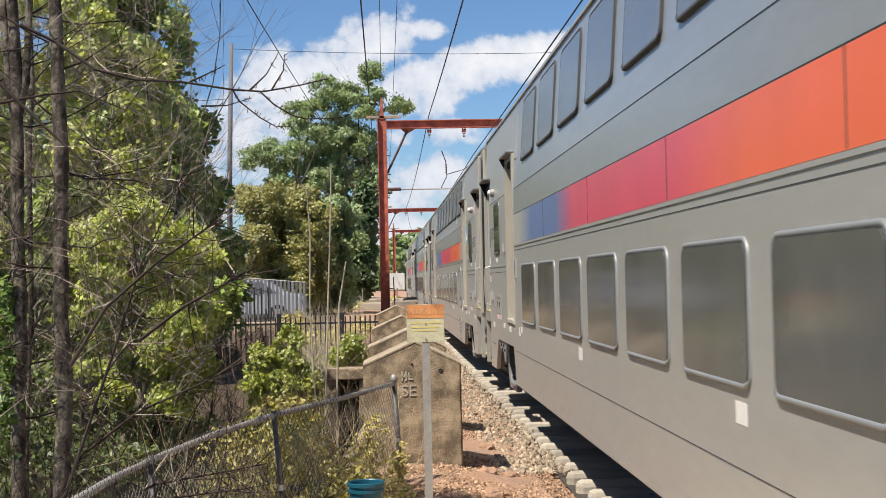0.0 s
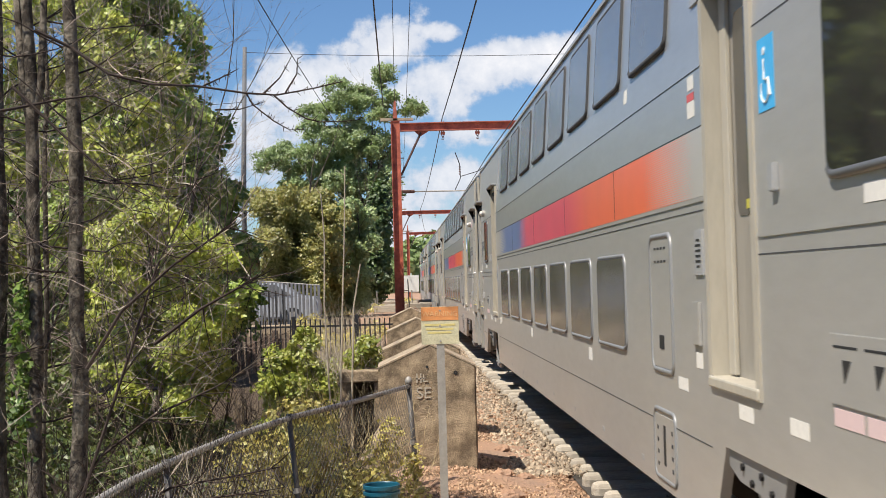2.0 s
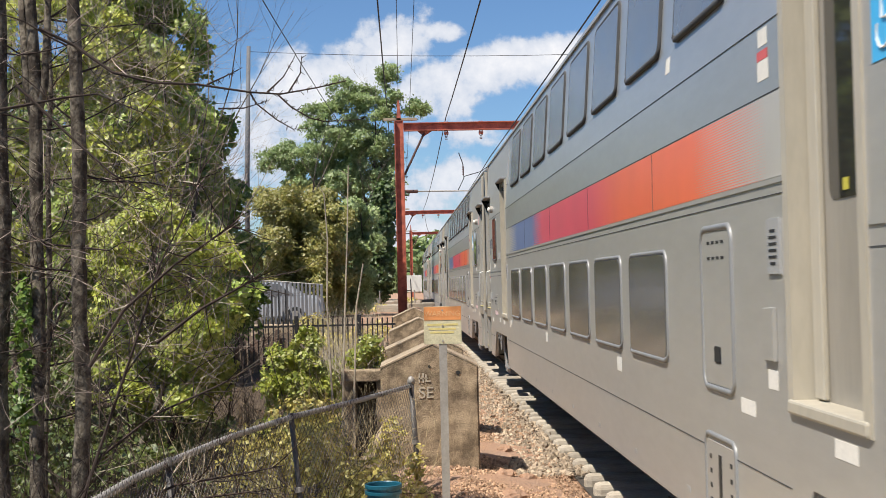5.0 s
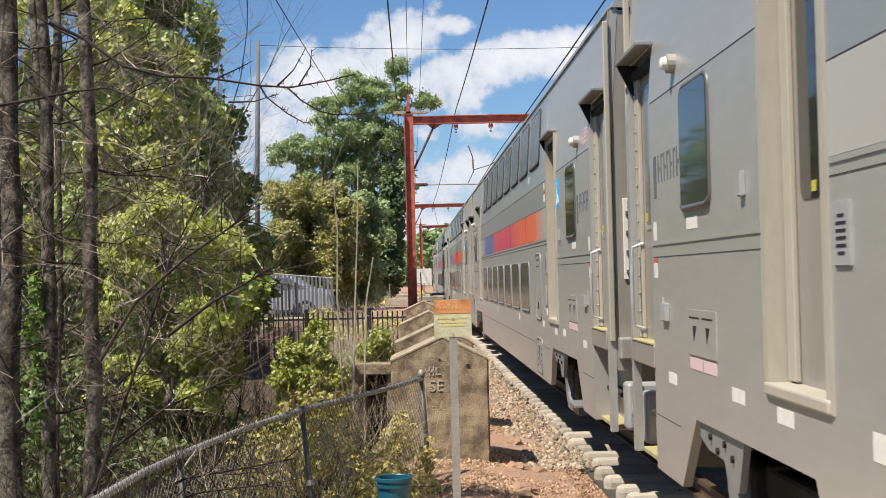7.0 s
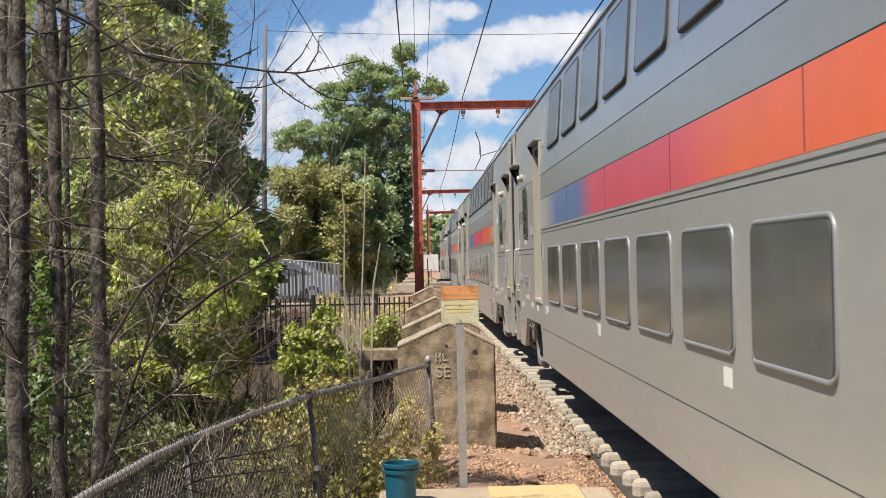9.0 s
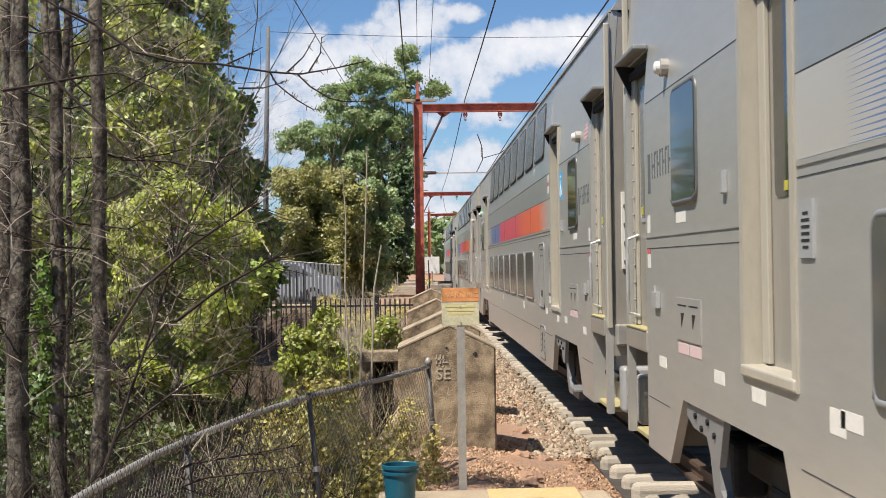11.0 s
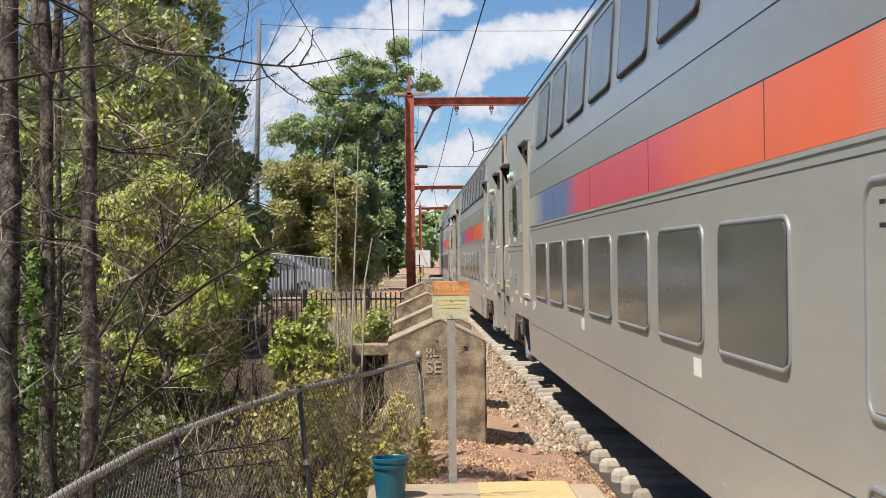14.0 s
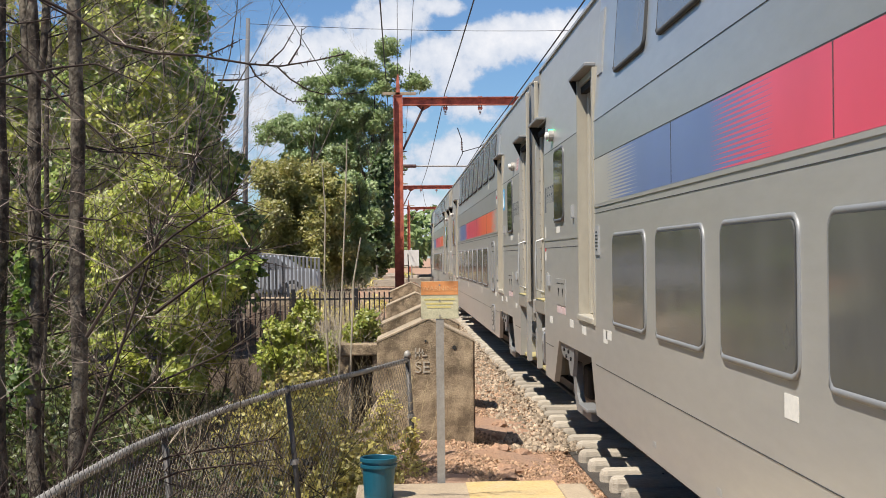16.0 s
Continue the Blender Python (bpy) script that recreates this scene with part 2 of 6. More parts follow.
def tube(bm, pts, radii, sides=8, cap=True):
    """A tapering round bar along points."""
    pts = [Vector(p) for p in pts]
    if isinstance(radii, (int, float)):
        radii = [radii] * len(pts)
    rings, up = [], Vector((0.31, 0.17, 0.93))
    for i, p in enumerate(pts):
        d = (pts[min(i + 1, len(pts) - 1)] - pts[max(i - 1, 0)]).normalized()
        a = d.cross(up)
        if a.length < 0.1:
            a = d.cross(Vector((1, 0, 0)))
        a.normalize()
        b = d.cross(a)
        rings.append([bm.verts.new(p + (a * math.cos(2 * math.pi * k / sides) + b * math.sin(2 * math.pi * k / sides)) * radii[i]) for k in range(sides)])
    for r, s in zip(rings, rings[1:]):
        for k in range(sides):
            bm.faces.new((r[k], r[(k + 1) % sides], s[(k + 1) % sides], s[k]))
    if cap:
        bm.faces.new(rings[0][::-1])
        bm.faces.new(rings[-1])
    return bm


def prism(bm, outline, axis, a, b):
    """A closed outline in the two other axes, drawn out along axis from a to b."""
    def at(p, v):
        q = list(p)
        q.insert(axis, v)
        return bm.verts.new(q)
    lo, hi = [at(p, a) for p in outline], [at(p, b) for p in outline]
    n = len(outline)
    bm.faces.new(lo)
    bm.faces.new(hi[::-1])
    for i in range(n):
        bm.faces.new((lo[i], hi[i], hi[(i + 1) % n], lo[(i + 1) % n]))
    bmesh.ops.recalc_face_normals(bm, faces=bm.faces)
    return bm


def thing(name, label, category, x=0, y=0, z=0, group="", rz=0):
    ob = new(name)
    ob.empty_display_size = 0.2
    ob.matrix_basis = pose(x, y, z, 0, 0, rz)
    return tagged(ob, label, category, group)


def mesh_part(name, verts, faces, mat, parent=None):
    me = bpy.data.meshes.new(name)
    me.from_pydata(verts, [], faces)
    me.materials.append(mat)
    ob = new(name, me)
    if parent:
        ob.parent = parent
    return ob


def ragged(blobs, n, share, seed, flat=0.75):
    """Break each ellipsoid of a crown into smaller uneven sprays."""
    rng, out = random.Random(seed), []
    for c, r in blobs:
        for k in range(n):
            d = Vector((rng.gauss(0, 1), rng.gauss(0, 1), rng.gauss(0, 1))).normalized() * rng.uniform(0.35, 1.02)
            s = share * rng.uniform(0.55, 1.35)
            out.append(((c[0] + d.x * r[0], c[1] + d.y * r[1], c[2] + d.z * r[2]), (r[0] * s, r[1] * s, r[2] * s * flat)))
    return out


def leaf_cloud(name, blobs, count, size, mat, parent, seed, clump=0.35, hollow=0.55, per=14, droop=0.0, tilt=0.9):
    """Folded leaves laid like shingles on sprays that stand out of the shell of some ellipsoids (centre, radii)."""
    rng = np.random.default_rng(seed)
    vol = np.array([b[1][0] * b[1][1] * b[1][2] for b in blobs]) ** 0.67
    share = vol / vol.sum()
    mids, outs = [], []
    for (c, r), w in zip(blobs, share):
        k = max(1, int(count * w / per + 0.5))
        d = rng.normal(size=(k, 3))
        d /= np.linalg.norm(d, axis=1)[:, None]
        rad = hollow + (1.05 - hollow) * rng.random(k) ** 0.6
        mids.append(np.array(c) + d * rad[:, None] * np.array(r))
        outs.append(d)
    mids, outs = np.concatenate(mids), np.concatenate(outs)
    m = len(mids)
    # each spray is a tilted fan: it looks outwards and up
    face = outs * tilt + np.array([-0.2, -0.35, 0.5]) + rng.normal(size=(m, 3)) * 0.25
    face /= np.linalg.norm(face, axis=1)[:, None]
    e1 = np.cross(face, rng.normal(size=(m, 3)))
    e1 /= np.linalg.norm(e1, axis=1)[:, None]
    e2 = np.cross(face, e1)
    wide = clump * (0.6 + 0.8 * rng.random(m))
    idx = np.repeat(np.arange(m), per)
    n = len(idx)
    ang, dist = rng.random(n) * 6.283, rng.random(n) ** 0.6 * wide[idx]
    along = e1[idx] * (np.cos(ang) * 1.35)[:, None] + e2[idx] * (np.sin(ang) * 0.75)[:, None]
    c = mids[idx] + along * dist[:, None] + face[idx] * (rng.normal(size=n) * 0.16 * wide[idx] - 0.25 * dist)[:, None]
    nor = face[idx] + rng.normal(size=(n, 3)) * 0.42
    nor /= np.linalg.norm(nor, axis=1)[:, None]
    d = along + rng.normal(size=(n, 3)) * 0.5
    d -= nor * (d * nor).sum(1)[:, None]
    d /= np.linalg.norm(d, axis=1)[:, None] + 1e-6
    d[:, 2] -= droop
    s = np.cross(nor, d)
    ln = size * (0.6 + 0.8 * rng.random(n))[:, None]
    wd = ln * 0.34
    tip, root = c + d * ln * 0.5, c - d * ln * 0.5
    up = nor * ln * 0.1
    v = np.stack([root, c + s * wd + up, tip, c - s * wd + up], axis=1).reshape(-1, 3)
    i = np.arange(n) * 4
    f = np.stack([np.stack([i, i + 1, i + 2], 1), np.stack([i, i + 2, i + 3], 1)], 1).reshape(-1, 3)
    me = bpy.data.meshes.new(name)
    me.vertices.add(len(v)), me.loops.add(len(f) * 3), me.polygons.add(len(f))
    me.vertices.foreach_set("co", v.ravel())
    me.loops.foreach_set("vertex_index", f.ravel())
    me.polygons.foreach_set("loop_start", np.arange(len(f)) * 3)
    me.polygons.foreach_set("loop_total", np.full(len(f), 3))
    me.update(calc_edges=True)
    me.materials.append(mat)
    ob = new(name, me)
    if parent:
        ob.parent = parent
    return ob


def limbs(bm, rng, base, way, length, radius, depth, spread=0.6, sides=6, bend=0.18, kids=4):
    """A branch that bends, tapers and forks."""
    pts, p, d = [Vector(base)], Vector(base), Vector(way).normalized()
    n = 5
    for i in range(n):
        d = (d + Vector((rng.uniform(-bend, bend), rng.uniform(-bend, bend), rng.uniform(-bend, bend) + 0.03))).normalized()
        p = p + d * (length / n)
        pts.append(p.copy())
    tube(bm, pts, [radius * (1 - 0.7 * i / n) for i in range(n + 1)], sides)
    if depth > 0:
        for k in range(kids):
            at = rng.randint(2, n)
            q = (pts[at] - pts[at - 1]).normalized() + Vector((rng.uniform(-1, 1), rng.uniform(-1, 1), rng.uniform(-0.4, 0.8))) * spread
            limbs(bm, rng, pts[at], q, length * rng.uniform(0.4, 0.65), radius * (1 - 0.7 * at / n) * 0.6, depth - 1, spread, max(3, sides - 2), bend, kids)

# ---- ground and structure ----
TRACK = 3.234   # centre line of the track
CURVE_AT, CURVE_R = 86.0, 1500.0


def drift(y):
    """Sideways shift of the track where it bends away."""
    return max(0.0, y - CURVE_AT) ** 2 / (2 * CURVE_R)


def ground_z(x, y):
    """Height of the ground sheet."""
    z = -0.25
    if x > 1.7 and x < 9:
        return -0.32
    near = max(0.0, min(1.0, (y - 9.0) / 4.6))
    if -0.6 <= x <= 1.3 and y < 24:
        lift = 0.10 * (1 - near) - 0.13 * near
        edge = max(0.0, min(1.0, (x - 0.6) / 0.7))
        left = max(0.0, min(1.0, (-x + 0.05) / 0.4))
        z = lift * (1 - edge) + (-0.26) * edge
        z = z * (1 - left) + (-0.3) * left
    if y > 30:
        k = max(0.0, min(1.0, (y - 30) / 9.0)) * max(0.0, min(1.0, (110 - y) / 30)) * max(0.0, min(1.0, (x + 7) / 3)) * max(0.0, min(1.0, (1.35 - x) / 0.5))
        z = z * (1 - k) + 0.72 * k
    if x < -0.9 and y < 27:
        z -= 0.5 * max(0.0, min(1.0, (-x - 0.9) / 1.0)) * max(0.0, min(1.0, (27 - y) / 6.0)) * max(0.0, min(1.0, (x + 9) / 4))
    if x < -9:
        z += min(1.5, (-9 - x) * 0.05)
    return z


def build_ground():
    xs = [-3000, -900, -300, -120, -60, -35, -22, -15, -11, -8, -6] + [-5 + 0.25 * i for i in range(29)] + [2.4, 3.2, 4, 6, 9, 14, 25, 60, 150, 400, 1200, 3000]
    ys = [-600, -200, -60, -20, -8, 0, 4] + [6 + 0.3 * i for i in range(40)] + [18.5 + 1.0 * i for i in range(30)] + [50, 55, 60, 70, 80, 95, 110, 140, 200, 300, 500, 900, 1800, 4000]
    verts, faces = [], []
    for y in ys:
        for x in xs:
            z = ground_z(x, y)
            if -6 < x < 2 and y < 50:
                z += 0.05 * noise.noise(Vector((x * 1.3, y * 1.3, 0))) + 0.02 * noise.noise(Vector((x * 5, y * 5, 3)))
            verts.append((x, y, z))
    w = len(xs)
    for j in range(len(ys) - 1):
        for i in range(w - 1):
            a = j * w + i
            faces.append((a, a + 1, a + w + 1, a + w))
    ob = mesh_part("ground", verts, faces, DIRT)
    ob.data.materials.append(EARTH)
    for f in ob.data.polygons:
        c = f.center
        f.use_smooth = True
        # left-hand ground gets the darker earth, in place of tree shade
        if (c.x < -0.3 and c.y < 31) or (c.x < -1.6 and c.y < 47) or c.x < -6:
            f.material_index = 1
    return tagged(ob, "reddish brown gravelly soil beside the railway track", "ground", kind="structure")


ground = build_ground()


def stones(name, label, x0, x1, y0, y1, count, size, mat, seed, height):
    """Loose broken stones over a stretch of ground."""
    rng = np.random.default_rng(seed)
    base = np.array([(1, 0, 0), (-1, 0, 0), (0, 1, 0), (0, -1, 0), (0, 0, 1), (0, 0, -1)], float)
    tri = np.array([(0, 2, 4), (2, 1, 4), (1, 3, 4), (3, 0, 4), (2, 0, 5), (1, 2, 5), (3, 1, 5), (0, 3, 5)])
    v, f = [], []
    for i in range(count):
        x, y = x0 + (x1 - x0) * rng.random(), y0 + (y1 - y0) * rng.random() ** 1.4
        s = size * (0.5 + rng.random() ** 2 * 1.3)
        r = Euler(rng.random(3) * 6.3).to_matrix()
        pts = base * (s * (0.55 + 0.7 * rng.random((6, 3)))) @ np.array(r)
        v.append(pts + np.array([x, y, height(x, y) + s * 0.25]))
        f.append(tri + 6 * i)
    ob = mesh_part(name, np.concatenate(v).tolist(), np.concatenate(f).tolist(), mat)
    return tagged(ob, label, "gravel", kind="stuff")


stones("gravel", "reddish brown broken stones on the soil", -0.1, 1.80, 8.9, 27, 26000, 0.0145, STONE, 3, ground_z)
stones("ballast_shoulder", "grey broken ballast stones beside the ties", 1.05, 1.95, 13.5, 46, 8000, 0.026, BALLAST, 4, lambda x, y: -0.25)
stones("ballast_bed", "dusty ballast stones between the ties", 1.95, 4.7, 5, 40, 7000, 0.035, OILY, 5, lambda x, y: -0.29)


def build_track():
    road = thing("railway_track", "ballasted railway track with weathered ties and steel rails", "track")
    road["kind"] = "structure"
    bed = bmesh.new()
    ys = [-60, 0] + [20 * i for i in range(1, 20)]
    for y0, y1 in zip(ys, ys[1:]):
        a, b = drift(y0), drift(y1)
        vs = [bed.verts.new(p) for p in ((1.8 + a, y0, -0.30), (6.2 + a, y0, -0.30), (6.2 + b, y1, -0.30), (1.8 + b, y1, -0.30))]
        bed.faces.new(vs)
    part("ballast_bed", bed, OILY, road)
    one = boxes((-1.39, 1.39, -0.092, 0.092, -0.20, 0.0), bevel=0.062)
    tie = part("tie", one, TIE, road)
    tie.location = (TRACK, 3, -0.165)
    rng = random.Random(5)
    for i in range(1, 260):
        t = new("tie", tie.data)
        t.parent = road
        y = 3 + 0.56 * i
        t.location = (TRACK + drift(y) + rng.uniform(-0.035, 0.035), y + rng.uniform(-0.03, 0.03), -0.165 + rng.uniform(-0.012, 0.012))
        t.rotation_euler = (0, 0, rng.uniform(-0.02, 0.02))
    for side in (-0.755, 0.755):
        bm = bmesh.new()
        for y0, y1 in zip(ys, ys[1:]):
            a, b = TRACK + side + drift(y0), TRACK + side + drift(y1)
            for w, z0, z1 in ((0.035, -0.04, 0.0), (0.009, -0.13, -0.04), (0.07, -0.16, -0.13)):
                vs = [bm.verts.new(p) for p in ((a - w, y0, z0), (a + w, y0, z0), (a + w, y0, z1), (a - w, y0, z1), (b - w, y1, z0), (b + w, y1, z0), (b + w, y1, z1), (b - w, y1, z1))]
                for q in ((0, 3, 7, 4), (3, 2, 6, 7), (2, 1, 5, 6)):
                    bm.faces.new([vs[k] for k in q])
        part("rail", bm, RAIL, road)
    return road


build_track()

# low platform on which the camera stands
plat = thing("platform", "low concrete platform end with a worn yellow edge strip", "platform")
plat["kind"] = "structure"
part("slab", boxes((-0.31, 1.10, -9, 9.16, -0.5, 0.20), bevel=0.02), PLATFORM, plat)
part("edge_coping", boxes((1.104, 1.31, -9, 9.10, -0.5, 0.195), bevel=0.03), PLATFORM, plat)
part("yellow_strip", boxes((0.46, 1.09, -9, 9.155, 0.19, 0.206), bevel=0.004), YELLOW, plat, "worn yellow warning strip")


def foundation(y, depth, letters=False, low=-0.5, peak=1.17, eave=0.93, x0=-0.24, x1=0.79):
    ob = thing("concrete_foundation", "weathered brown concrete block with a gabled top", "concrete block", (x0 + x1) / 2, y, 0, "row of concrete blocks")
    w = (x1 - x0) / 2
    bm = prism(bmesh.new(), [(-w, low), (w, low), (w, eave), (0.03, peak), (-w, eave)], 1, 0, depth)
    es = [e for e in bm.edges if e.calc_length() > 0.2]
    bmesh.ops.bevel(bm, geom=es, offset=0.018, segments=2, affect="EDGES")
    bmesh.ops.subdivide_edges(bm, edges=bm.edges, cuts=3, use_grid_fill=True)
    for v in bm.verts:
        v.co += 0.005 * noise.noise_vector(v.co * 3.0 + Vector((0, y, 0)))
    part("block", bm, CONCRETE, ob)
    for s in (-1, 1):
        cp = prism(bmesh.new(), [(s * w * 1.005, eave - 0.012), (s * w * 1.005, eave + 0.007), (0.03, peak + 0.007), (0.03, peak - 0.012)], 1, -0.004, depth + 0.006)
        part("cap", cp, COPING, ob, "paler worn sloping cap")
    return ob



# ---- train ----
LEN = 25.908
HALF = LEN / 2
SHIFT_LEAD, SHIFT_REAR = -0.08, 0.2   # the fittings of the two ends sit a little off the coupling planes
LEAN = 0.0735            # how the upper wall leans in, per metre of height
SIDE = material("brushed_grey_steel", (0.455, 0.44, 0.405), 0.36, 0.36, scale=0.5, vary=0.10, fine=9, bump=0.02, stretch=(1, 0.35, 1.6), depth=0.004)
# upper wall steel: a faint cool tint stands in for mirrored sky
UPPER = material("sky_tinted_steel", (0.455, 0.465, 0.462), 0.28, 0.48, scale=0.5, vary=0.12, fine=9, bump=0.02, stretch=(1, 0.35, 1.6), depth=0.004)
FRAME = material("window_rim_grey", (0.44, 0.44, 0.43), 0.45, 0.3, scale=3, vary=0.12, bump=0.03)
RIMM = material("window_surround_grey", (0.27, 0.27, 0.265), 0.5, 0.3, scale=3, vary=0.12, bump=0.03)
CREAM = material("cream_door_frame", (0.45, 0.41, 0.33), 0.5, 0.1, scale=1.2, vary=0.14, fine=20, bump=0.05, stretch=(1, 1, 0.3))
DOORSKIN = material("dull_steel_door", (0.36, 0.33, 0.28), 0.42, 0.3, scale=1.1, vary=0.12, fine=14, bump=0.04, stretch=(1, 2, 0.3))
ROOF = material("dusty_roof", (0.34, 0.33, 0.31), 0.6, 0.2, scale=1.5, vary=0.2)
SEAM = material("dark_seam", (0.05, 0.05, 0.05), 0.8, bump=0)
GASKET = material("black_rubber", (0.02, 0.02, 0.02), 0.6, bump=0)
# near-black and dark iron: shade of recesses and truck openings included in the colour
UNDER = material("grime_and_shade_black", (0.014, 0.012, 0.011), 0.8, 0.2, scale=4, vary=0.4, fine=30, bump=0.4)
CAST = material("shade_darkened_cast_iron", (0.05, 0.046, 0.04), 0.8, 0.1, scale=4, vary=0.35, fine=30, bump=0.4)
STICKER = material("off_white_sticker", (0.72, 0.69, 0.62), 0.6, scale=20, vary=0.12, bump=0)
SOCKET = material("grimy_socket_steel", (0.14, 0.135, 0.125), 0.6, 0.4, scale=12, vary=0.35)
PINK = material("faded_pink_notice", (0.70, 0.52, 0.50), 0.6, scale=60, vary=0.25, bump=0)
FADED = material("faded_red_stripe", (0.55, 0.30, 0.29), 0.6, scale=30, vary=0.2, bump=0)
REDP = material("red_notice", (0.62, 0.12, 0.12), 0.6, scale=30, vary=0.2, bump=0)
CYAN = material("bright_blue_notice", (0.06, 0.42, 0.75), 0.5, scale=20, vary=0.1, bump=0)
GREYP = material("dark_grey_lettering", (0.13, 0.14, 0.15), 0.6, bump=0)
TAG = material("yellow_tag", (0.50, 0.45, 0.06), 0.5, scale=30, vary=0.1, bump=0)
STEPY = material("yellow_step_edge", (0.43, 0.365, 0.17), 0.7, scale=8, vary=0.2)


def glass_material(name, colour, rough, cloud):
    m = bpy.data.materials.new(name)
    m.use_nodes = True
    n, l = m.node_tree.nodes, m.node_tree.links
    p = n["Principled BSDF"]
    p.inputs["IOR"].default_value = 1.55
    p.inputs["Specular IOR Level"].default_value = 0.75
    co, t = n.new("ShaderNodeTexCoord"), n.new("ShaderNodeTexNoise")
    t.inputs["Scale"].default_value, t.inputs["Detail"].default_value = 1.7, 4
    l.new(co.outputs["Object"], t.inputs["Vector"])
    r = n.new("ShaderNodeMix")
    r.data_type = "RGBA"
    l.new(t.outputs[0], r.inputs[0])
    r.inputs[6].default_value, r.inputs[7].default_value = (*colour, 1), (*cloud, 1)
    l.new(r.outputs[2], p.inputs["Base Color"])
    q = n.new("ShaderNodeMapRange")
    q.inputs[3].default_value, q.inputs[4].default_value = rough * 0.5, rough * 1.6
    l.new(t.outputs[0], q.inputs[0])
    l.new(q.outputs[0], p.inputs["Roughness"])
    return m


GLASS = glass_material("smoked_window_glass", (0.06, 0.06, 0.057), 0.13, (0.15, 0.148, 0.138))
GLASS_END = glass_material("dark_vestibule_glass", (0.022, 0.022, 0.02), 0.05, (0.045, 0.043, 0.04))
DARKRIM = material("dark_window_rim", (0.13, 0.13, 0.125), 0.45, 0.3, scale=3, vary=0.15, bump=0.03)
# grey base colour carries a dust film and reflected sky together
GLASS_UP = glass_material("dust_and_sky_grey_glass", (0.12, 0.13, 0.14), 0.22, (0.19, 0.195, 0.2))


def stripe_material():
    """Blue to crimson to orange, ending in thin horizontal streaks at both ends; laid along the car."""
    m = bpy.data.materials.new("painted_stripe")
    m.use_nodes = True
    n, l = m.node_tree.nodes, m.node_tree.links
    p = n["Principled BSDF"]
    p.inputs["Roughness"].default_value = 0.3
    p.inputs["Specular IOR Level"].default_value = 0.9
    co, sp = n.new("ShaderNodeTexCoord"), n.new("ShaderNodeSeparateXYZ")
    l.new(co.outputs["Object"], sp.inputs[0])

    def mth(op, a, b=0.0):
        k = n.new("ShaderNodeMath")
        k.operation = op
        for i, v in enumerate((a, b)):
            if isinstance(v, (int, float)):
                k.inputs[i].default_value = v
            else:
                l.new(v, k.inputs[i])
        return k.outputs[0]

    y, z = sp.outputs[1], sp.outputs[2]
    ramp = n.new("ShaderNodeValToRGB")
    e = ramp.color_ramp.elements
    stops = [(-HALF + 7.0, (0.80, 0.15, 0.06)), (-HALF + 9.5, (0.79, 0.14, 0.065)), (-HALF + 11.0, (0.66, 0.075, 0.12)), (-HALF + 15.4, (0.68, 0.08, 0.14))]
    e[0].position, e[0].color = 0.0, (*stops[0][1], 1)
    e[1].position, e[1].color = 1.0, (*stops[3][1], 1)
    a, b = stops[0][0], stops[3][0]
    for s, c in stops[1:3]:
        k = e.new((s - a) / (b - a))
        k.color = (*c, 1)
    l.new(mth("DIVIDE", mth("SUBTRACT", y, a), b - a), ramp.inputs[0])
    saw = mth("ABSOLUTE", mth("SUBTRACT", mth("FRACT", mth("MULTIPLY", z, 38.0)), 0.5))
    saw = mth("MULTIPLY", saw, 2.0)

    thin = mth("MULTIPLY", mth("ABSOLUTE", mth("SUBTRACT", mth("FRACT", mth("MULTIPLY", z, 72.0)), 0.5)), 2.0)

    def fade(y0, y1, teeth):
        """0 before y0, 1 after y1, in streaks between."""
        return mth("GREATER_THAN", mth("DIVIDE", mth("SUBTRACT", y, y0), y1 - y0), teeth)

    def mix(f, c0, c1):
        k = n.new("ShaderNodeMix")
        k.data_type = "RGBA"
        l.new(f, k.inputs[0])
        for i, c in ((6, c0), (7, c1)):
            if isinstance(c, tuple):
                k.inputs[i].default_value = (*c, 1)
            else:
                l.new(c, k.inputs[i])
        return k.outputs[2]

    blue = mix(fade(-HALF + 15.0, -HALF + 16.2, saw), ramp.outputs[0], (0.13, 0.19, 0.38))
    steel = (0.44, 0.42, 0.38)
    far = mix(fade(-HALF + 18.3, -HALF + 19.7, saw), blue, steel)
    near = mix(fade(-HALF + 5.5, -HALF + 7.0, thin), steel, far)
    t = n.new("ShaderNodeTexNoise")
    t.inputs["Scale"].default_value, t.inputs["Detail"].default_value = 1.3, 5
    l.new(co.outputs["Object"], t.inputs["Vector"])
    hv = n.new("ShaderNodeHueSaturation")
    q = n.new("ShaderNodeMapRange")
    q.inputs[3].default_value, q.inputs[4].default_value = 0.8, 1.15
    l.new(t.outputs[0], q.inputs[0])
    l.new(q.outputs[0], hv.inputs["Value"])
    l.new(near, hv.inputs["Color"])
    l.new(hv.outputs[0], p.inputs["Base Color"])
    return m


STRIPE = stripe_material()


def wall_x(z):
    return -1.524 + max(0.0, z - 2.98) * LEAN


def rounded(y0, y1, z0, z1, r, n=4):
    pts = []
    for cy, cz, a in ((y1 - r, z1 - r, 0), (y0 + r, z1 - r, 90), (y0 + r, z0 + r, 180), (y1 - r, z0 + r, 270)):
        for k in range(n + 1):
            t = radians(a + 90 * k / n)
            pts.append((cy + r * math.cos(t), cz + r * math.sin(t)))
    return pts


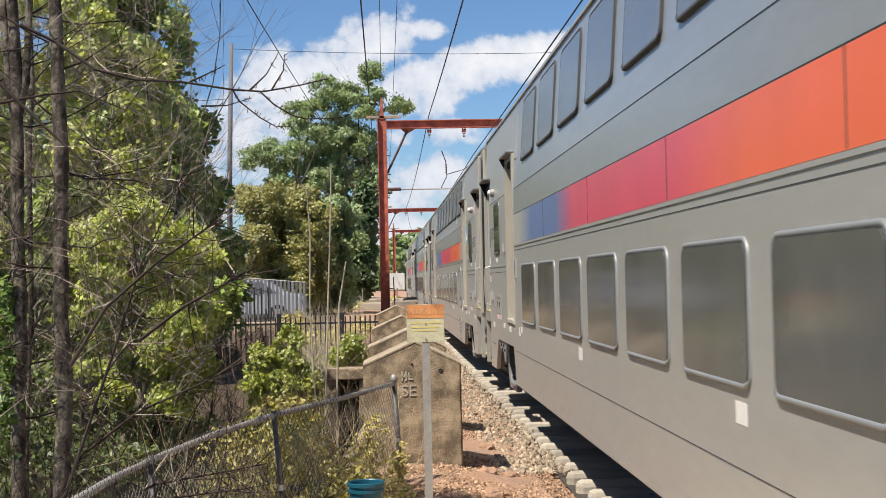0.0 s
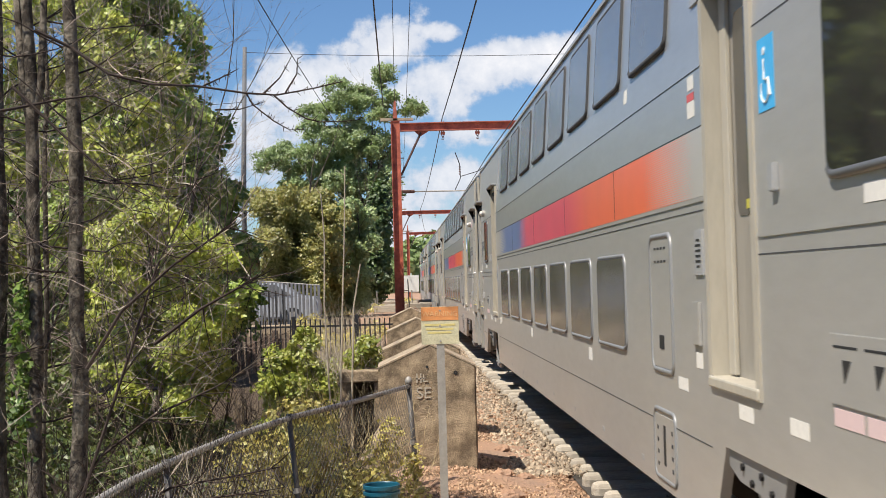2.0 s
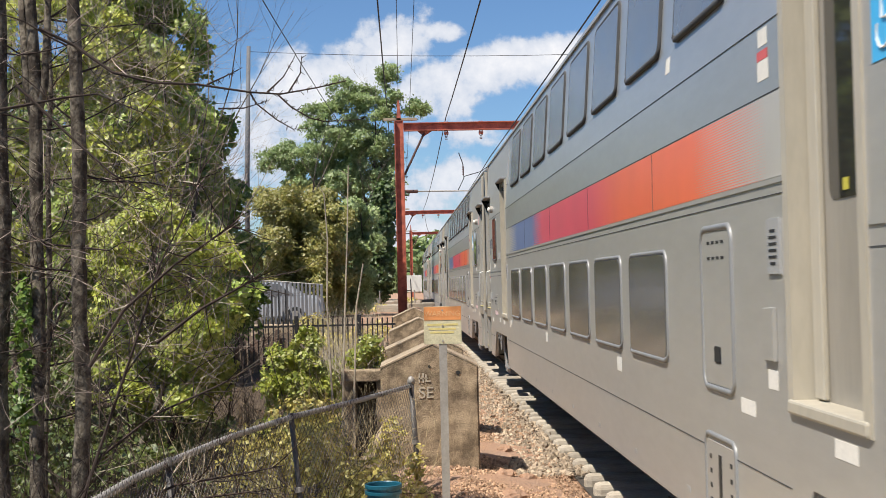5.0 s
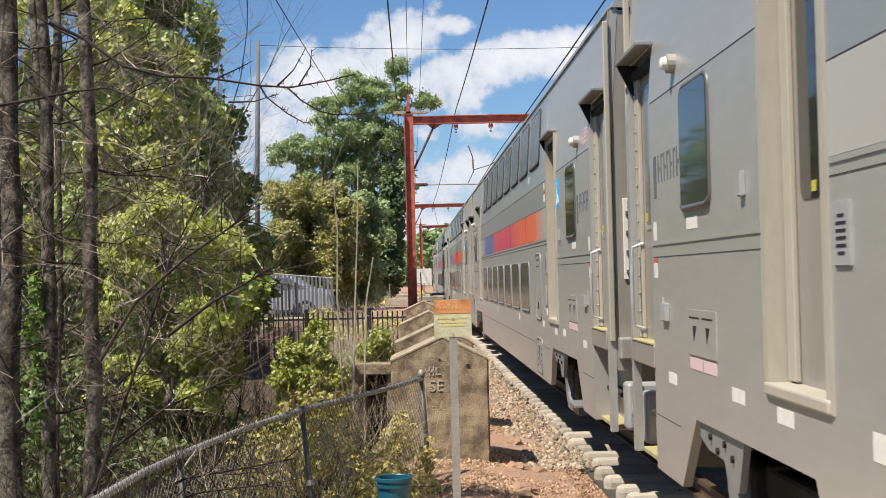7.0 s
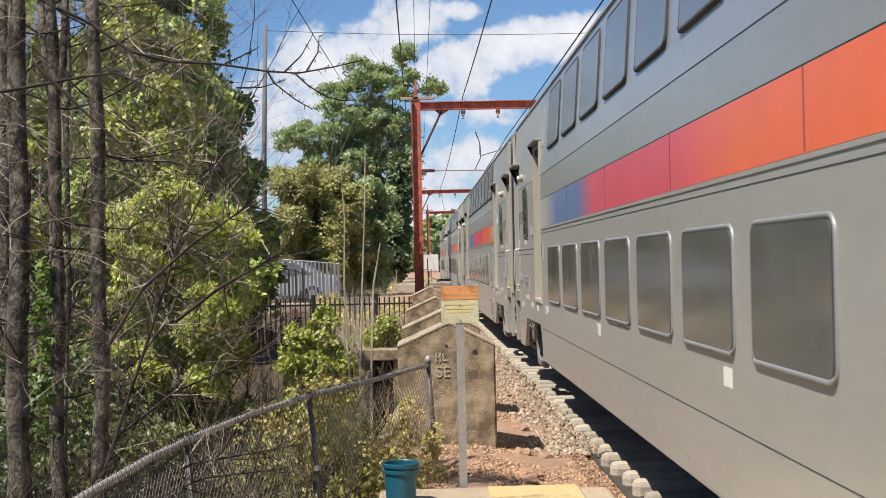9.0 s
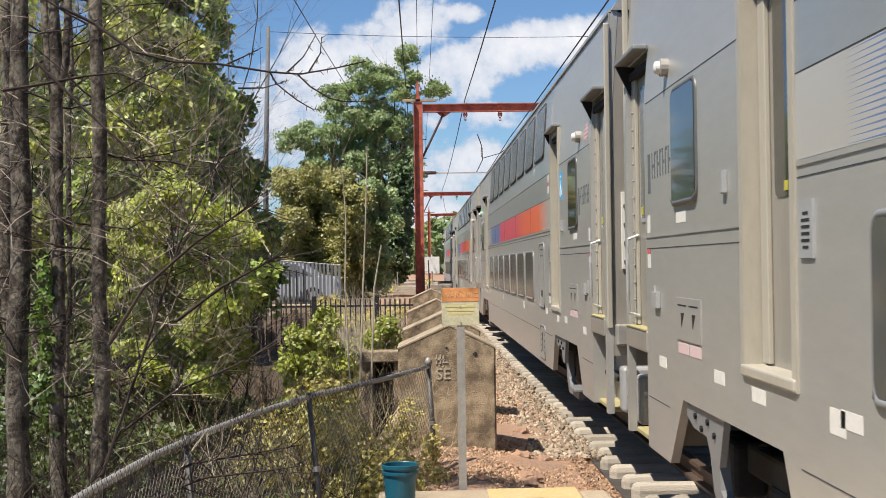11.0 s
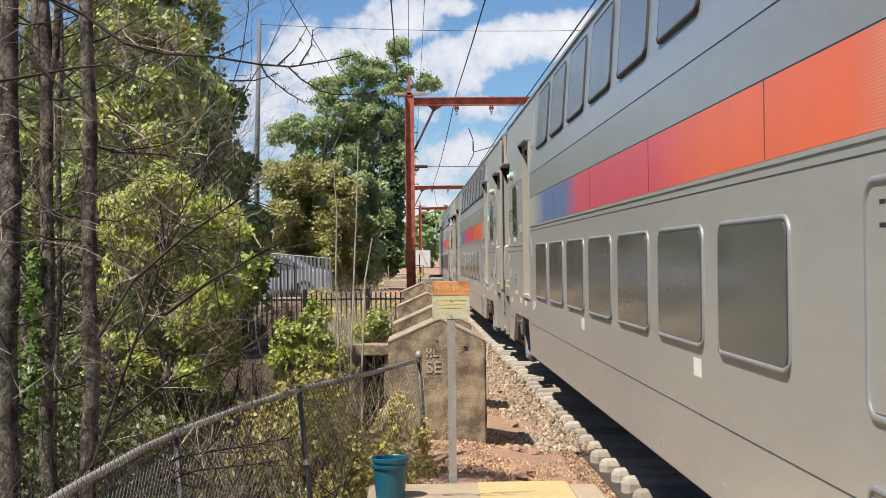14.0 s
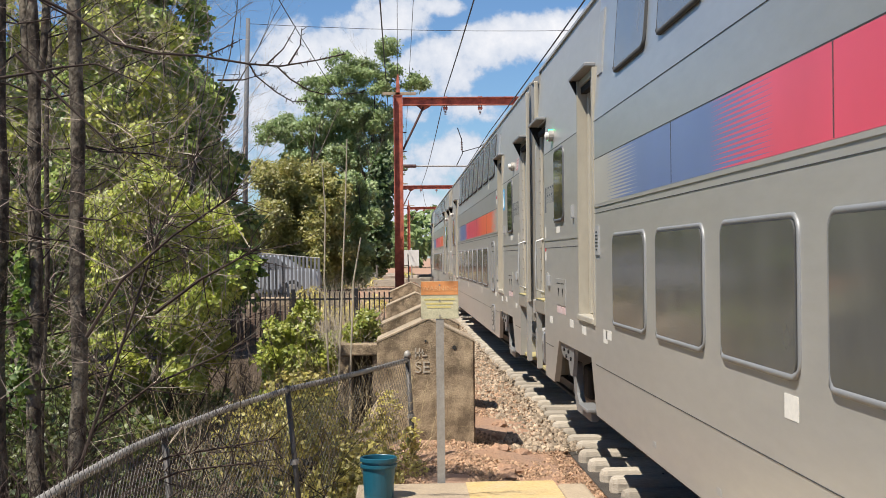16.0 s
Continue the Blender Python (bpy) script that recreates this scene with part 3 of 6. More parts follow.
def rim(bm, y0, y1, z0, z1, r, w, out, side=-1, sill=0.0):
    """A raised rounded frame round an opening, with a fuller lower bar."""
    o, m, i = rounded(y0, y1, z0, z1, r), rounded(y0 + w * 0.5, y1 - w * 0.5, z0 + w * 0.5, z1 - w * 0.5, r * 0.8), rounded(y0 + w, y1 - w, z0 + w, z1 - w, r * 0.65)
    rings = []
    for ring, d in ((o, -0.004), (o, out * 0.55), (m, out), (i, out * 0.6), (i, -0.012)):
        rings.append([bm.verts.new((side * (-wall_x(z) + d + (sill if z < z0 + w * 1.2 and d > 0 else 0)), y, z)) for y, z in ring])
    n = len(o)
    for a, b in zip(rings, rings[1:]):
        for k in range(n):
            bm.faces.new((a[k], a[(k + 1) % n], b[(k + 1) % n], b[k]))
    bmesh.ops.recalc_face_normals(bm, faces=bm.faces)
    return bm


def pane(bm, y0, y1, z0, z1, r, out, side=-1):
    vs = [bm.verts.new((side * (-wall_x(z) + out), y, z)) for y, z in rounded(y0, y1, z0, z1, r)]
    f = bm.faces.new(vs)
    bmesh.ops.recalc_face_normals(bm, faces=[f])
    if f.normal.x * side < 0:
        f.normal_flip()
    bk = bmesh.ops.extrude_face_region(bm, geom=[f])
    bmesh.ops.translate(bm, verts=[v for v in bk["geom"] if isinstance(v, bmesh.types.BMVert)], vec=(-side * -0.012, 0, 0))
    return bm


def slab(bm, y0, y1, z0, z1, t=0.06):
    """A stretch of side wall that follows the lean."""
    zs = sorted({z0, z1, *([2.98] if z0 < 2.98 < z1 else [])})
    for a, b in zip(zs, zs[1:]):
        prism_x = [(wall_x(a), a), (wall_x(b), b), (wall_x(b) + t, b), (wall_x(a) + t, a)]
        lo, hi = [bm.verts.new((x, y0, z)) for x, z in prism_x], [bm.verts.new((x, y1, z)) for x, z in prism_x]
        bm.faces.new(lo[::-1])
        bm.faces.new(hi)
        for i in range(4):
            bm.faces.new((lo[i], lo[(i + 1) % 4], hi[(i + 1) % 4], hi[i]))


def plate(y0, y1, z0, z1, out=0.003, bevel=0.0):
    """A thin plate lying on the side wall."""
    bm = bmesh.new()
    a, b = wall_x(z0), wall_x(z1)
    lo = [(a - out, z0), (b - out, z1), (b + 0.004, z1), (a + 0.004, z0)]
    prism(bm, [(p[0], p[1]) for p in lo], 1, y0, y1)
    if bevel:
        bmesh.ops.bevel(bm, geom=list(bm.edges), offset=bevel, segments=2, affect="EDGES")
    return bm


def build_truck(parent, y):
    # frame coloured dark so the opening looks shaded
    t = part("truck", boxes((-1.12, -0.98, y - 1.75, y + 1.75, 0.42, 0.62), (-1.14, -0.96, y - 0.55, y + 0.55, 0.25, 0.45), (-1.0, 1.0, y - 0.25, y + 0.25, 0.35, 0.6), bevel=0.03), CAST, parent, "cast truck frame, darkened for the shade under the car")
    for dy in (-1.3, 1.3):
        for x in (-0.80, 0.80):
            bm = tube(bmesh.new(), [(x - 0.065, 0, 0), (x - 0.06, 0, 0), (x + 0.05, 0, 0), (x + 0.065, 0, 0)], [0.38, 0.42, 0.42, 0.45], 28)
            w = part("wheel", bm, UNDER, t)
            w.location = (0, y + dy, 0.42)
            wheels.append(w)
        part("axle_box", boxes((-1.22, -0.98, y + dy - 0.2, y + dy + 0.2, 0.26, 0.62), bevel=0.04), CAST, t)
        bm = bmesh.new()
        tube(bm, [(-1.10 + 0.07 * math.cos(k * 0.9), y + dy * 0.55 + 0.07 * math.sin(k * 0.9), 0.62 + 0.011 * k) for k in range(26)], 0.016, 5)
        part("spring", bm, UNDER, t)
    part("damper", tube(bmesh.new(), [(-1.3, y - 0.75, 0.86), (-1.28, y - 0.25, 0.30)], 0.03, 8), UNDER, t)
    br = part("bracket", prism(bmesh.new(), [(y + 1.17, 0.897), (y + 1.15, 0.80), (y + 0.95, 0.745), (y + 0.58, 0.735), (y + 0.46, 0.60), (y + 0.26, 0.60), (y + 0.12, 0.897)], 0, -1.50, -1.46), RIMM, t, "grey bolted bracket plate")
    for k in range(4):
        part("bolt", tube(bmesh.new(), [(-1.495, y + 0.36 + 0.17 * k, 0.77 + 0.06 * (k % 2)), (-1.515, y + 0.36 + 0.17 * k, 0.77 + 0.06 * (k % 2))], 0.022, 6), UNDER, br)
    arm = bmesh.new()
    prism(arm, [(y + 0.95, 0.70), (y + 0.70, 0.70), (y + 0.62, 0.40), (y + 0.45, 0.30), (y - 0.35, 0.30), (y - 0.35, 0.22), (y + 0.62, 0.22), (y + 0.80, 0.36)], 0, -1.41, -1.34)
    part("brake_arm", arm, RIMM, br, "dusty cast hanger")
    part("step_pad", boxes((-1.46, -1.30, y - 0.4, y + 0.2, 0.31, 0.345), bevel=0.008), RIMM, br)
    return t


wheels = []


def build_end(car, e):
    """Doors, vestibule window and fittings of one end: e = -1 is the leading end."""
    def span(a, b):
        return (a - HALF + SHIFT_LEAD, b - HALF + SHIFT_LEAD) if e < 0 else (HALF - b - SHIFT_REAR, HALF - a - SHIFT_REAR)

    def add(name, a, b, z0, z1, mat, out=0.004, label="", bevel=0.0, to=None):
        y0, y1 = span(a, b)
        return part(name, plate(y0, y1, z0, z1, out, bevel), mat, to or car, label)

    # high-platform door, set back behind a cream frame
    y0, y1 = span(4.33, 5.33)
    fr = bmesh.new()
    box(fr, -1.535, -1.34, y0, y0 + 0.075, 1.20, 3.46)
    box(fr, -1.535, -1.34, y1 - 0.075, y1, 1.20, 3.46)
    box(fr, -1.515, -1.34, y0 + 0.075, y1 - 0.075, 3.40, 3.46)
    box(fr, -1.548, -1.34, y0 + 0.02, y1 - 0.02, 1.20, 1.262, bevel=0.012)
    door = part("door", boxes((-1.415, -1.37, y0 + 0.075, y1 - 0.075, 1.262, 3.40)), DOORSKIN, car, "recessed steel sliding door")
    part("door_frame", fr, CREAM, door, "cream door surround")
    hinge = boxes((-1.445, -1.416, y1 - 0.21, y1 - 0.09, 1.27, 3.38), bevel=0.006)
    part("edge_strip", hinge, CREAM, door)
    w = rounded(y0 + 0.16, y1 - 0.28, 2.12, 3.20, 0.06)
    bm = bmesh.new()
    prism(bm, w, 0, -1.4195, -1.41)
    glass = part("door_window", bm, GLASS_END, door, "narrow dark window")
    part("exit_tag", boxes((-1.4235, -1.420, y0 + 0.48, y0 + 0.54, 2.15, 2.20)), TAG, glass, "yellow tag in the window corner")
    part("hood", boxes((-1.60, -1.50, y0 + 0.0, y1 + 0.04, 3.465, 3.50), bevel=0.008), RIMM, door)
    # dark wedge added in the shape of the shadow below the hood
    part("hood_bracket", prism(bmesh.new(), [(-1.60, 3.465), (-1.43, 3.465), (-1.43, 3.12)], 1, y1 - 0.03, y1 + 0.004), UNDER, door, "dark triangle in place of the hood shadow")
    # dark bar added to deepen the shade at the top of the recess
    part("door_track", boxes((-1.50, -1.40, y0 + 0.08, y1 - 0.08, 3.465 - 0.13, 3.465 - 0.07)), UNDER, door, "dark bar standing in for shade under the hood")
    # low-platform end door with trap, steps and grab rail
    y0, y1 = span(0.60, 1.50)
    ed = part("end_door", boxes((-1.445, -1.395, y0, y1, 1.29, 3.40)), DOORSKIN, car, "recessed vestibule door")
    for q in range(3):
        z = 0.46 + 0.28 * q
        part("step", boxes((-1.47 + 0.06 * q, -1.22, y0 + 0.02, y1 - 0.02, z - 0.04, z), bevel=0.008), STEPY if q == 0 else CAST, ed, "yellow-edged step" if q == 0 else "")
    trap = part("trap", boxes((-1.54, -1.24, y0 + 0.005, y1 - 0.005, 1.12, 1.285), bevel=0.012), DOORSKIN, ed, "folded trap over the steps")
    trap_tops.append(part("trap_edge", boxes((-1.546, -1.39, y0 + 0.02, y1 - 0.02, 1.286, 1.296)), STEPY, trap, "yellow trap edge"))
    part("hinge_strip", boxes((-1.475, -1.445, y1 - 0.17, y1 - 0.02, 1.30, 3.36), bevel=0.006), CREAM, ed)
    rv = bmesh.new()
    for q in range(15):
        tube(rv, [(-1.474, y1 - 0.095, 1.36 + 0.138 * q), (-1.486, y1 - 0.085, 1.36 + 0.138 * q)], 0.011, 6)
    part("rivet_row", rv, DOORSKIN, ed)
    gr = bmesh.new()
    tube(gr, [(-1.46, y1 - 0.17, 2.02), (-1.545, y1 - 0.17, 1.99), (-1.555, y1 - 0.19, 1.80), (-1.555, y1 - 0.19, 1.56), (-1.545, y1 - 0.17, 1.40), (-1.46, y1 - 0.17, 1.37)], 0.014, 8)
    part("grab_rail", gr, FRAME, ed, "bent steel grab rail")
    bm = bmesh.new()
    prism(bm, rounded(y0 + 0.12, y1 - 0.26, 2.15, 3.2, 0.06), 0, -1.450, -1.444)
    part("door_window", bm, GLASS, ed, "narrow dark window")
    bm = rim(bmesh.new(), y0 + 0.09, y1 - 0.23, 2.12, 3.23, 0.08, 0.03, 0.0)
    for v in bm.verts:
        v.co.x = max(v.co.x, -1.53) + 0.072
    part("window_seal", bm, FRAME, ed)
    part("exit_tag", boxes((-1.4535, -1.4505, y1 - 0.36, y1 - 0.28, 2.18, 2.245)), TAG, ed, "yellow tag in the window corner")
    part("well_panel", boxes((-1.30, -1.26, y0, y1, 0.42, 1.28)), CREAM, ed, "dirty cream step-well panel")
    part("hood", boxes((-1.61, -1.5, y0 - 0.02, y1 + 0.03, 3.405, 3.44), bevel=0.008), RIMM, ed)
    # same shadow wedge, added at the end door
    part("hood_bracket", prism(bmesh.new(), [(-1.60, 3.405), (-1.43, 3.405), (-1.43, 3.06)], 1, y1 - 0.03, y1 + 0.004), UNDER, ed, "dark triangle in place of the hood shadow")
    # added dark bar, deepens the shade above the end door
    part("door_track", boxes((-1.50, -1.40, y0 + 0.08, y1 - 0.08, 3.405 - 0.13, 3.405 - 0.07)), UNDER, ed, "dark bar standing in for shade under the hood")
    # vestibule window
    y0, y1 = span(2.52, 3.30)
    win = part("window", pane(bmesh.new(), y0 + 0.03, y1 - 0.03, 2.20, 2.93, 0.07, 0.006), GLASS_END, car)
    part("window_frame", rim(bmesh.new(), y0, y1, 2.17, 2.96, 0.10, 0.036, 0.016, sill=0.012), DARKRIM, win, smooth=True)
    # vents, boxes, notices
    vent = add("vent_panel", 2.62, 3.34, 1.29, 1.57, SIDE, 0.008, "twin vent panel", 0.003)
    for a in (2.74, 3.08):
        y0, y1 = span(a + 0.02, a + 0.115)
        bm = prism(bmesh.new(), [(y0, 1.47), (y1, 1.47), (y1 - 0.02, 1.38)], 0, -1.5345, -1.52)
        part("vent_hole", bm, GASKET, vent)
        part("vent_slot", plate(y0 - 0.07, y1 + 0.10, 1.515, 1.525, 0.0095), GASKET, vent)
    for a in (2.64, 3.0):
        add("notice", a, a + 0.32, 1.205, 1.275, PINK, 0.003, "faded pink notice")
    add("latch_box", 1.83, 2.02, 1.47, 1.59, FRAME, 0.03, "small latch box", 0.006)
    add("latch_plate", 1.76, 1.84, 1.49, 1.63, SIDE, 0.012, "", 0.003)
    add("speaker_box", 3.96, 4.04, 2.18, 2.31, FRAME, 0.03, "small grey box", 0.006)
    add("ridge", 1.52, 4.32, 1.98, 2.005, SIDE, 0.007, "raised horizontal rib", 0.004)
    add("seam", 1.52, 4.32, 1.90, 1.907, SEAM, 0.0015)
    add("seam", 1.52, 4.32, 2.985, 2.993, SEAM, 0.0015)
    add("seam", 1.50, 2.3, 0.80, 0.806, SEAM, 0.0015)
    add("sticker", 2.62, 2.92, 2.06, 2.135, STICKER, 0.002)
    add("sticker", 1.55, 1.66, 2.02, 2.15, STICKER, 0.002)
    n1 = add("notice", 1.54, 1.66, 1.76, 1.90, STICKER, 0.002, "white notice with a red head")
    add("notice_head", 1.54, 1.66, 1.865, 1.90, REDP, 0.003, to=n1)
    for a, z in ((1.95, 1.06), (3.65, 1.10), (4.5, 1.08), (5.9, 1.12)):
        add("sticker", a, a + 0.26, z, z + 0.075, STICKER, 0.002)
    y0, y1 = span(2.28, 2.38)
    ym, zm = (y0 + y1) / 2, 3.14
    xm = wall_x(zm)
    lamp = part("marker_lamp", tube(bmesh.new(), [(xm + 0.01, ym, zm), (xm - 0.05, ym, zm), (xm - 0.055, ym, zm)], [0.062, 0.062, 0.05], 14), GALV, car, "small round marker lamp")
    part("lens", tube(bmesh.new(), [(xm - 0.056, ym, zm), (xm - 0.085, ym, zm), (xm - 0.095, ym, zm)], [0.046, 0.04, 0.02], 14), STICKER, lamp)
    # brand lettering as plain bars
    logo = (2.34, 2.44) if e < 0 else (1.60, 1.70)
    bars = add("lettering", *logo, 2.31, 2.60, GREYP, 0.002, "dark grey lettering on the side")
    for q in range(7):
        a = (1.60 if e < 0 else 1.76) + 0.102 * q
        add("bar", a, a + 0.03, 2.41, 2.60, GREYP, 0.002, to=bars)
        add("bar", a + 0.03, a + 0.078, 2.575 if q % 2 else 2.49, 2.60 if q % 2 else 2.515, GREYP, 0.002, to=bars)
    # grille and box beside the door
    g = add("grille", 5.40, 5.60, 1.81, 2.07, FRAME, 0.012, "perforated grille", 0.004)
    for q in range(6):
        add("slot", 5.44 + 0.02 * (q in (0, 5)), 5.56 - 0.02 * (q in (0, 5)), 1.855 + 0.03 * q, 1.868 + 0.03 * q, GASKET, 0.014, to=g)
    add("narrow_panel", 5.42, 5.66, 3.36, 3.92, FRAME, 0.012, "narrow louvred panel", 0.004)
    # truck and the edge of its opening
    tr = build_truck(car, (-HALF + 3.85) if e < 0 else (HALF - 4.1))
    # end wall fittings
    ye = (-HALF + 0.50 + SHIFT_LEAD) if e < 0 else (HALF - 0.50 - SHIFT_REAR)
    s = -1 if e < 0 else 1
    gang = part("gangway", boxes((-0.62, 0.62, min(ye, ye + s * 0.47), max(ye, ye + s * 0.47), 1.15, 3.45), bevel=0.05), GASKET, car, "black rubber gangway bellows")
    part("end_post", boxes((-1.52, -1.47, min(ye, ye + s * 0.03), max(ye, ye + s * 0.03), 1.2, 4.0), bevel=0.01), CREAM, car)
    rack = part("jumper_rack", boxes((-1.38, -1.27, min(ye, ye + s * 0.018), max(ye, ye + s * 0.018), 1.74, 2.45), bevel=0.006), STICKER, car, "pale plate of jumper cable sockets")
    for q in range(4):
        z = 1.79 + 0.17 * q
        part("socket", boxes((-1.36, -1.29, min(ye + s * 0.018, ye + s * 0.10), max(ye + s * 0.018, ye + s * 0.10), z, z + 0.035), (-1.35, -1.335, min(ye + s * 0.075, ye + s * 0.10), max(ye + s * 0.075, ye + s * 0.10), z, z + 0.12), (-1.315, -1.30, min(ye + s * 0.075, ye + s * 0.10), max(ye + s * 0.075, ye + s * 0.10), z, z + 0.12), bevel=0.004), SOCKET, rack)
        part("plug", tube(bmesh.new(), [(-1.235, ye + s * 0.018, z + 0.05), (-1.235, ye + s * 0.16, z + 0.02)], 0.03, 8), SOCKET, rack)
    part("rack_bar", boxes((-1.20, -1.165, min(ye, ye + s * 0.03), max(ye, ye + s * 0.03), 1.90, 2.56), bevel=0.006), STICKER, rack)
    part("hook", tube(bmesh.new(), [(-1.30, ye + s * 0.12, 0.84), (-1.31, ye + s * 0.24, 0.82), (-1.33, ye + s * 0.28, 0.70), (-1.36, ye + s * 0.22, 0.60), (-1.30, ye + s * 0.20, 0.53), (-1.18, ye + s * 0.22, 0.50)], 0.03, 8), GALV, car, "grey bent coupling hook")
    part("end_sill", boxes((-1.45, 1.45, min(ye, ye + s * 0.14), max(ye, ye + s * 0.14), 1.05, 1.24), bevel=0.015), GALV, car, "grey end sill beam")
    part("hose", tube(bmesh.new(), [(-0.7, ye, 0.9), (-0.72, ye + s * 0.2, 0.6), (-0.6, ye + s * 0.4, 0.5)], 0.03, 7), GASKET, car)
    part("coupler", boxes((-0.16, 0.16, min(ye - s * 0.6, ye + s * 0.48), max(ye - s * 0.6, ye + s * 0.48), 0.68, 0.98), bevel=0.04), UNDER, car)
    part("anti_climber", boxes((-1.42, -0.75, min(ye, ye + s * 0.22), max(ye, ye + s * 0.22), 0.45, 0.86), bevel=0.03), FRAME, car)


trap_tops = []


def build_car():
    car = thing("passenger_car", "grey steel double-deck passenger car with a blue, crimson and orange stripe", "railway car", TRACK, 0, 0, "cars of the train")
    bm = bmesh.new()
    slab(bm, -HALF + 5.33 + SHIFT_LEAD, HALF - 5.33 - SHIFT_REAR, 0.42, 2.64)
    up = bmesh.new()
    slab(up, -HALF + 5.33 + SHIFT_LEAD, HALF - 5.33 - SHIFT_REAR, 2.64, 4.12)
    for e in (-1, 1):
        def put(a, b, z0, z1, t=0.06):
            y0, y1 = (a - HALF + SHIFT_LEAD, b - HALF + SHIFT_LEAD) if e < 0 else (HALF - b - SHIFT_REAR, HALF - a - SHIFT_REAR)
            slab(bm, y0, y1, z0, z1, t)
        put(4.33, 5.33, 3.46, 4.12)
        put(4.33, 5.33, 0.90, 1.20)
        put(1.50, 4.33, 0.90, 1.99)
        put(1.50, 4.33, 1.99, 4.12)
        put(1.50, 2.30, 0.42, 0.90)
        put(0.60, 1.50, 3.40, 4.12)
        put(0.50, 0.60, 0.42, 4.12, 0.06)
        put(1.46, 1.499, 0.42, 3.40, 0.5)
        # slanted corners of the truck opening
        y0, y1 = (2.30 - HALF + SHIFT_LEAD, 2.75 - HALF + SHIFT_LEAD) if e < 0 else (HALF - 2.30 - SHIFT_REAR, HALF - 2.75 - SHIFT_REAR)
        prism(bm, [(y0, 0.42), (y0, 0.90), (y1, 0.90)], 0, -1.524, -1.464)
        y0, y1 = (5.33 - HALF + SHIFT_LEAD, 5.05 - HALF + SHIFT_LEAD) if e < 0 else (HALF - 5.33 - SHIFT_REAR, HALF - 5.05 - SHIFT_REAR)
        prism(bm, [(y0, 0.42), (y0, 0.90), (y1, 0.90)], 0, -1.524, -1.464)
    # the other side and the ends
    box(bm, 1.46, 1.524, -HALF + 0.42, HALF - 0.70, 0.9, 4.12)
    box(bm, 1.46, 1.524, -HALF + 5.33, HALF - 5.33, 0.42, 0.9)
    for e in (-1, 1):
        y = -HALF + 0.53 + SHIFT_LEAD if e < 0 else HALF - 0.53 - SHIFT_REAR
        part("end_wall", boxes((-1.462, 1.50, y - 0.026, y + 0.026, 0.95, 4.1)), DOORSKIN, car, "tan-grey end wall")
    bmesh.ops.recalc_face_normals(bm, faces=bm.faces)
    part("body", bm, SIDE, car)
    bmesh.ops.recalc_face_normals(up, faces=up.faces)
    part("upper_wall", up, UPPER, car, "upper side wall, faintly tinted for reflected sky")
    # added filler, near-black in place of inner shade
    part("inner_core", boxes((-1.0, 1.4, -HALF + 0.52, HALF - 0.8, 1.0, 4.0), (-1.2, 1.4, -HALF + 5.4, HALF - 5.4, 0.45, 1.0)), UNDER, car, "near-black filler core standing in for the shade inside the car")
    top = [(wall_x(4.12), 4.12), (wall_x(4.12) + 0.05, 4.20), (-1.18, 4.30), (-0.7, 4.40), (0, 4.43), (0.7, 4.40), (1.2, 4.30), (1.44, 4.20), (1.50, 4.12)]
    part("roof", prism(bmesh.new(), top, 1, -HALF + 0.40, HALF - 0.68), ROOF, car, "dusty grey arched roof", smooth=False)
    part("gutter", boxes((wall_x(4.12) - 0.022, wall_x(4.12) + 0.01, -HALF + 0.42, HALF - 0.70, 4.105, 4.135)), FRAME, car)
    for y0, y1 in ((-HALF + 1.6, -HALF + 4.2), (HALF - 4.2, HALF - 1.6)):
        part("roof_panel", prism(bmesh.new(), [(-1.36, 4.10), (-1.40, 4.18), (-1.15, 4.36), (-0.6, 4.46), (-0.6, 4.2)], 1, y0, y1), FRAME, car)
    for k in range(7):
        y = -HALF + 7.81 + 1.71 * k
        w = part("window", pane(bmesh.new(), y + 0.04, y + 1.31, 1.28, 1.958, 0.07, 0.004), GLASS, car, "smoky dark lower-deck window")
        part("window_frame", rim(bmesh.new(), y, y + 1.35, 1.255, 1.99, 0.10, 0.030, 0.013, sill=0.012), RIMM, w, smooth=True)
        part("gasket", rim(bmesh.new(), y + 0.03, y + 1.32, 1.275, 1.962, 0.08, 0.022, 0.010), GASKET, w)
        part("window", pane(bmesh.new(), y + 0.04, y + 1.31, 1.28, 1.965, 0.07, 0.008, 1), GLASS, car)
    for k in range(8):
        y = -HALF + 6.24 + 1.695 * k
        w = part("window", pane(bmesh.new(), y + 0.04, y + 1.24, 3.29, 3.985, 0.07, 0.006), GLASS_UP, car, "dark upper-deck window reflecting the sky")
        part("window_frame", rim(bmesh.new(), y, y + 1.28, 3.25, 4.02, 0.10, 0.038, 0.018, sill=0.010), SEAM, w, "dark rubber window surround", smooth=True)
        bm = boxes((1.50, 1.53, y + 0.04, y + 1.24, 3.29, 3.985))
        part("window", bm, GLASS_UP, car)
    part("stripe", plate(-HALF + 5.27, HALF - 5.55, 2.255, 2.64, 0.003), STRIPE, car, "painted stripe, blue to crimson to orange")
    for a in (8.20, 11.20, 14.20, 17.20):
        part("seam", plate(a - HALF, a - HALF + 0.012, 2.26, 2.64, 0.0045), SEAM, car)
    for z, out in ((2.645, 0.003), (2.975, 0.003), (2.175, 0.003), (0.86, 0.003)):
        part("seam", plate(-HALF + 5.27, HALF - 5.55, z, z + 0.0045, out), SEAM, car)
    part("rib", plate(-HALF + 5.27, HALF - 5.55, 2.225, 2.252, 0.007, 0.002), SIDE, car, "raised horizontal rib")
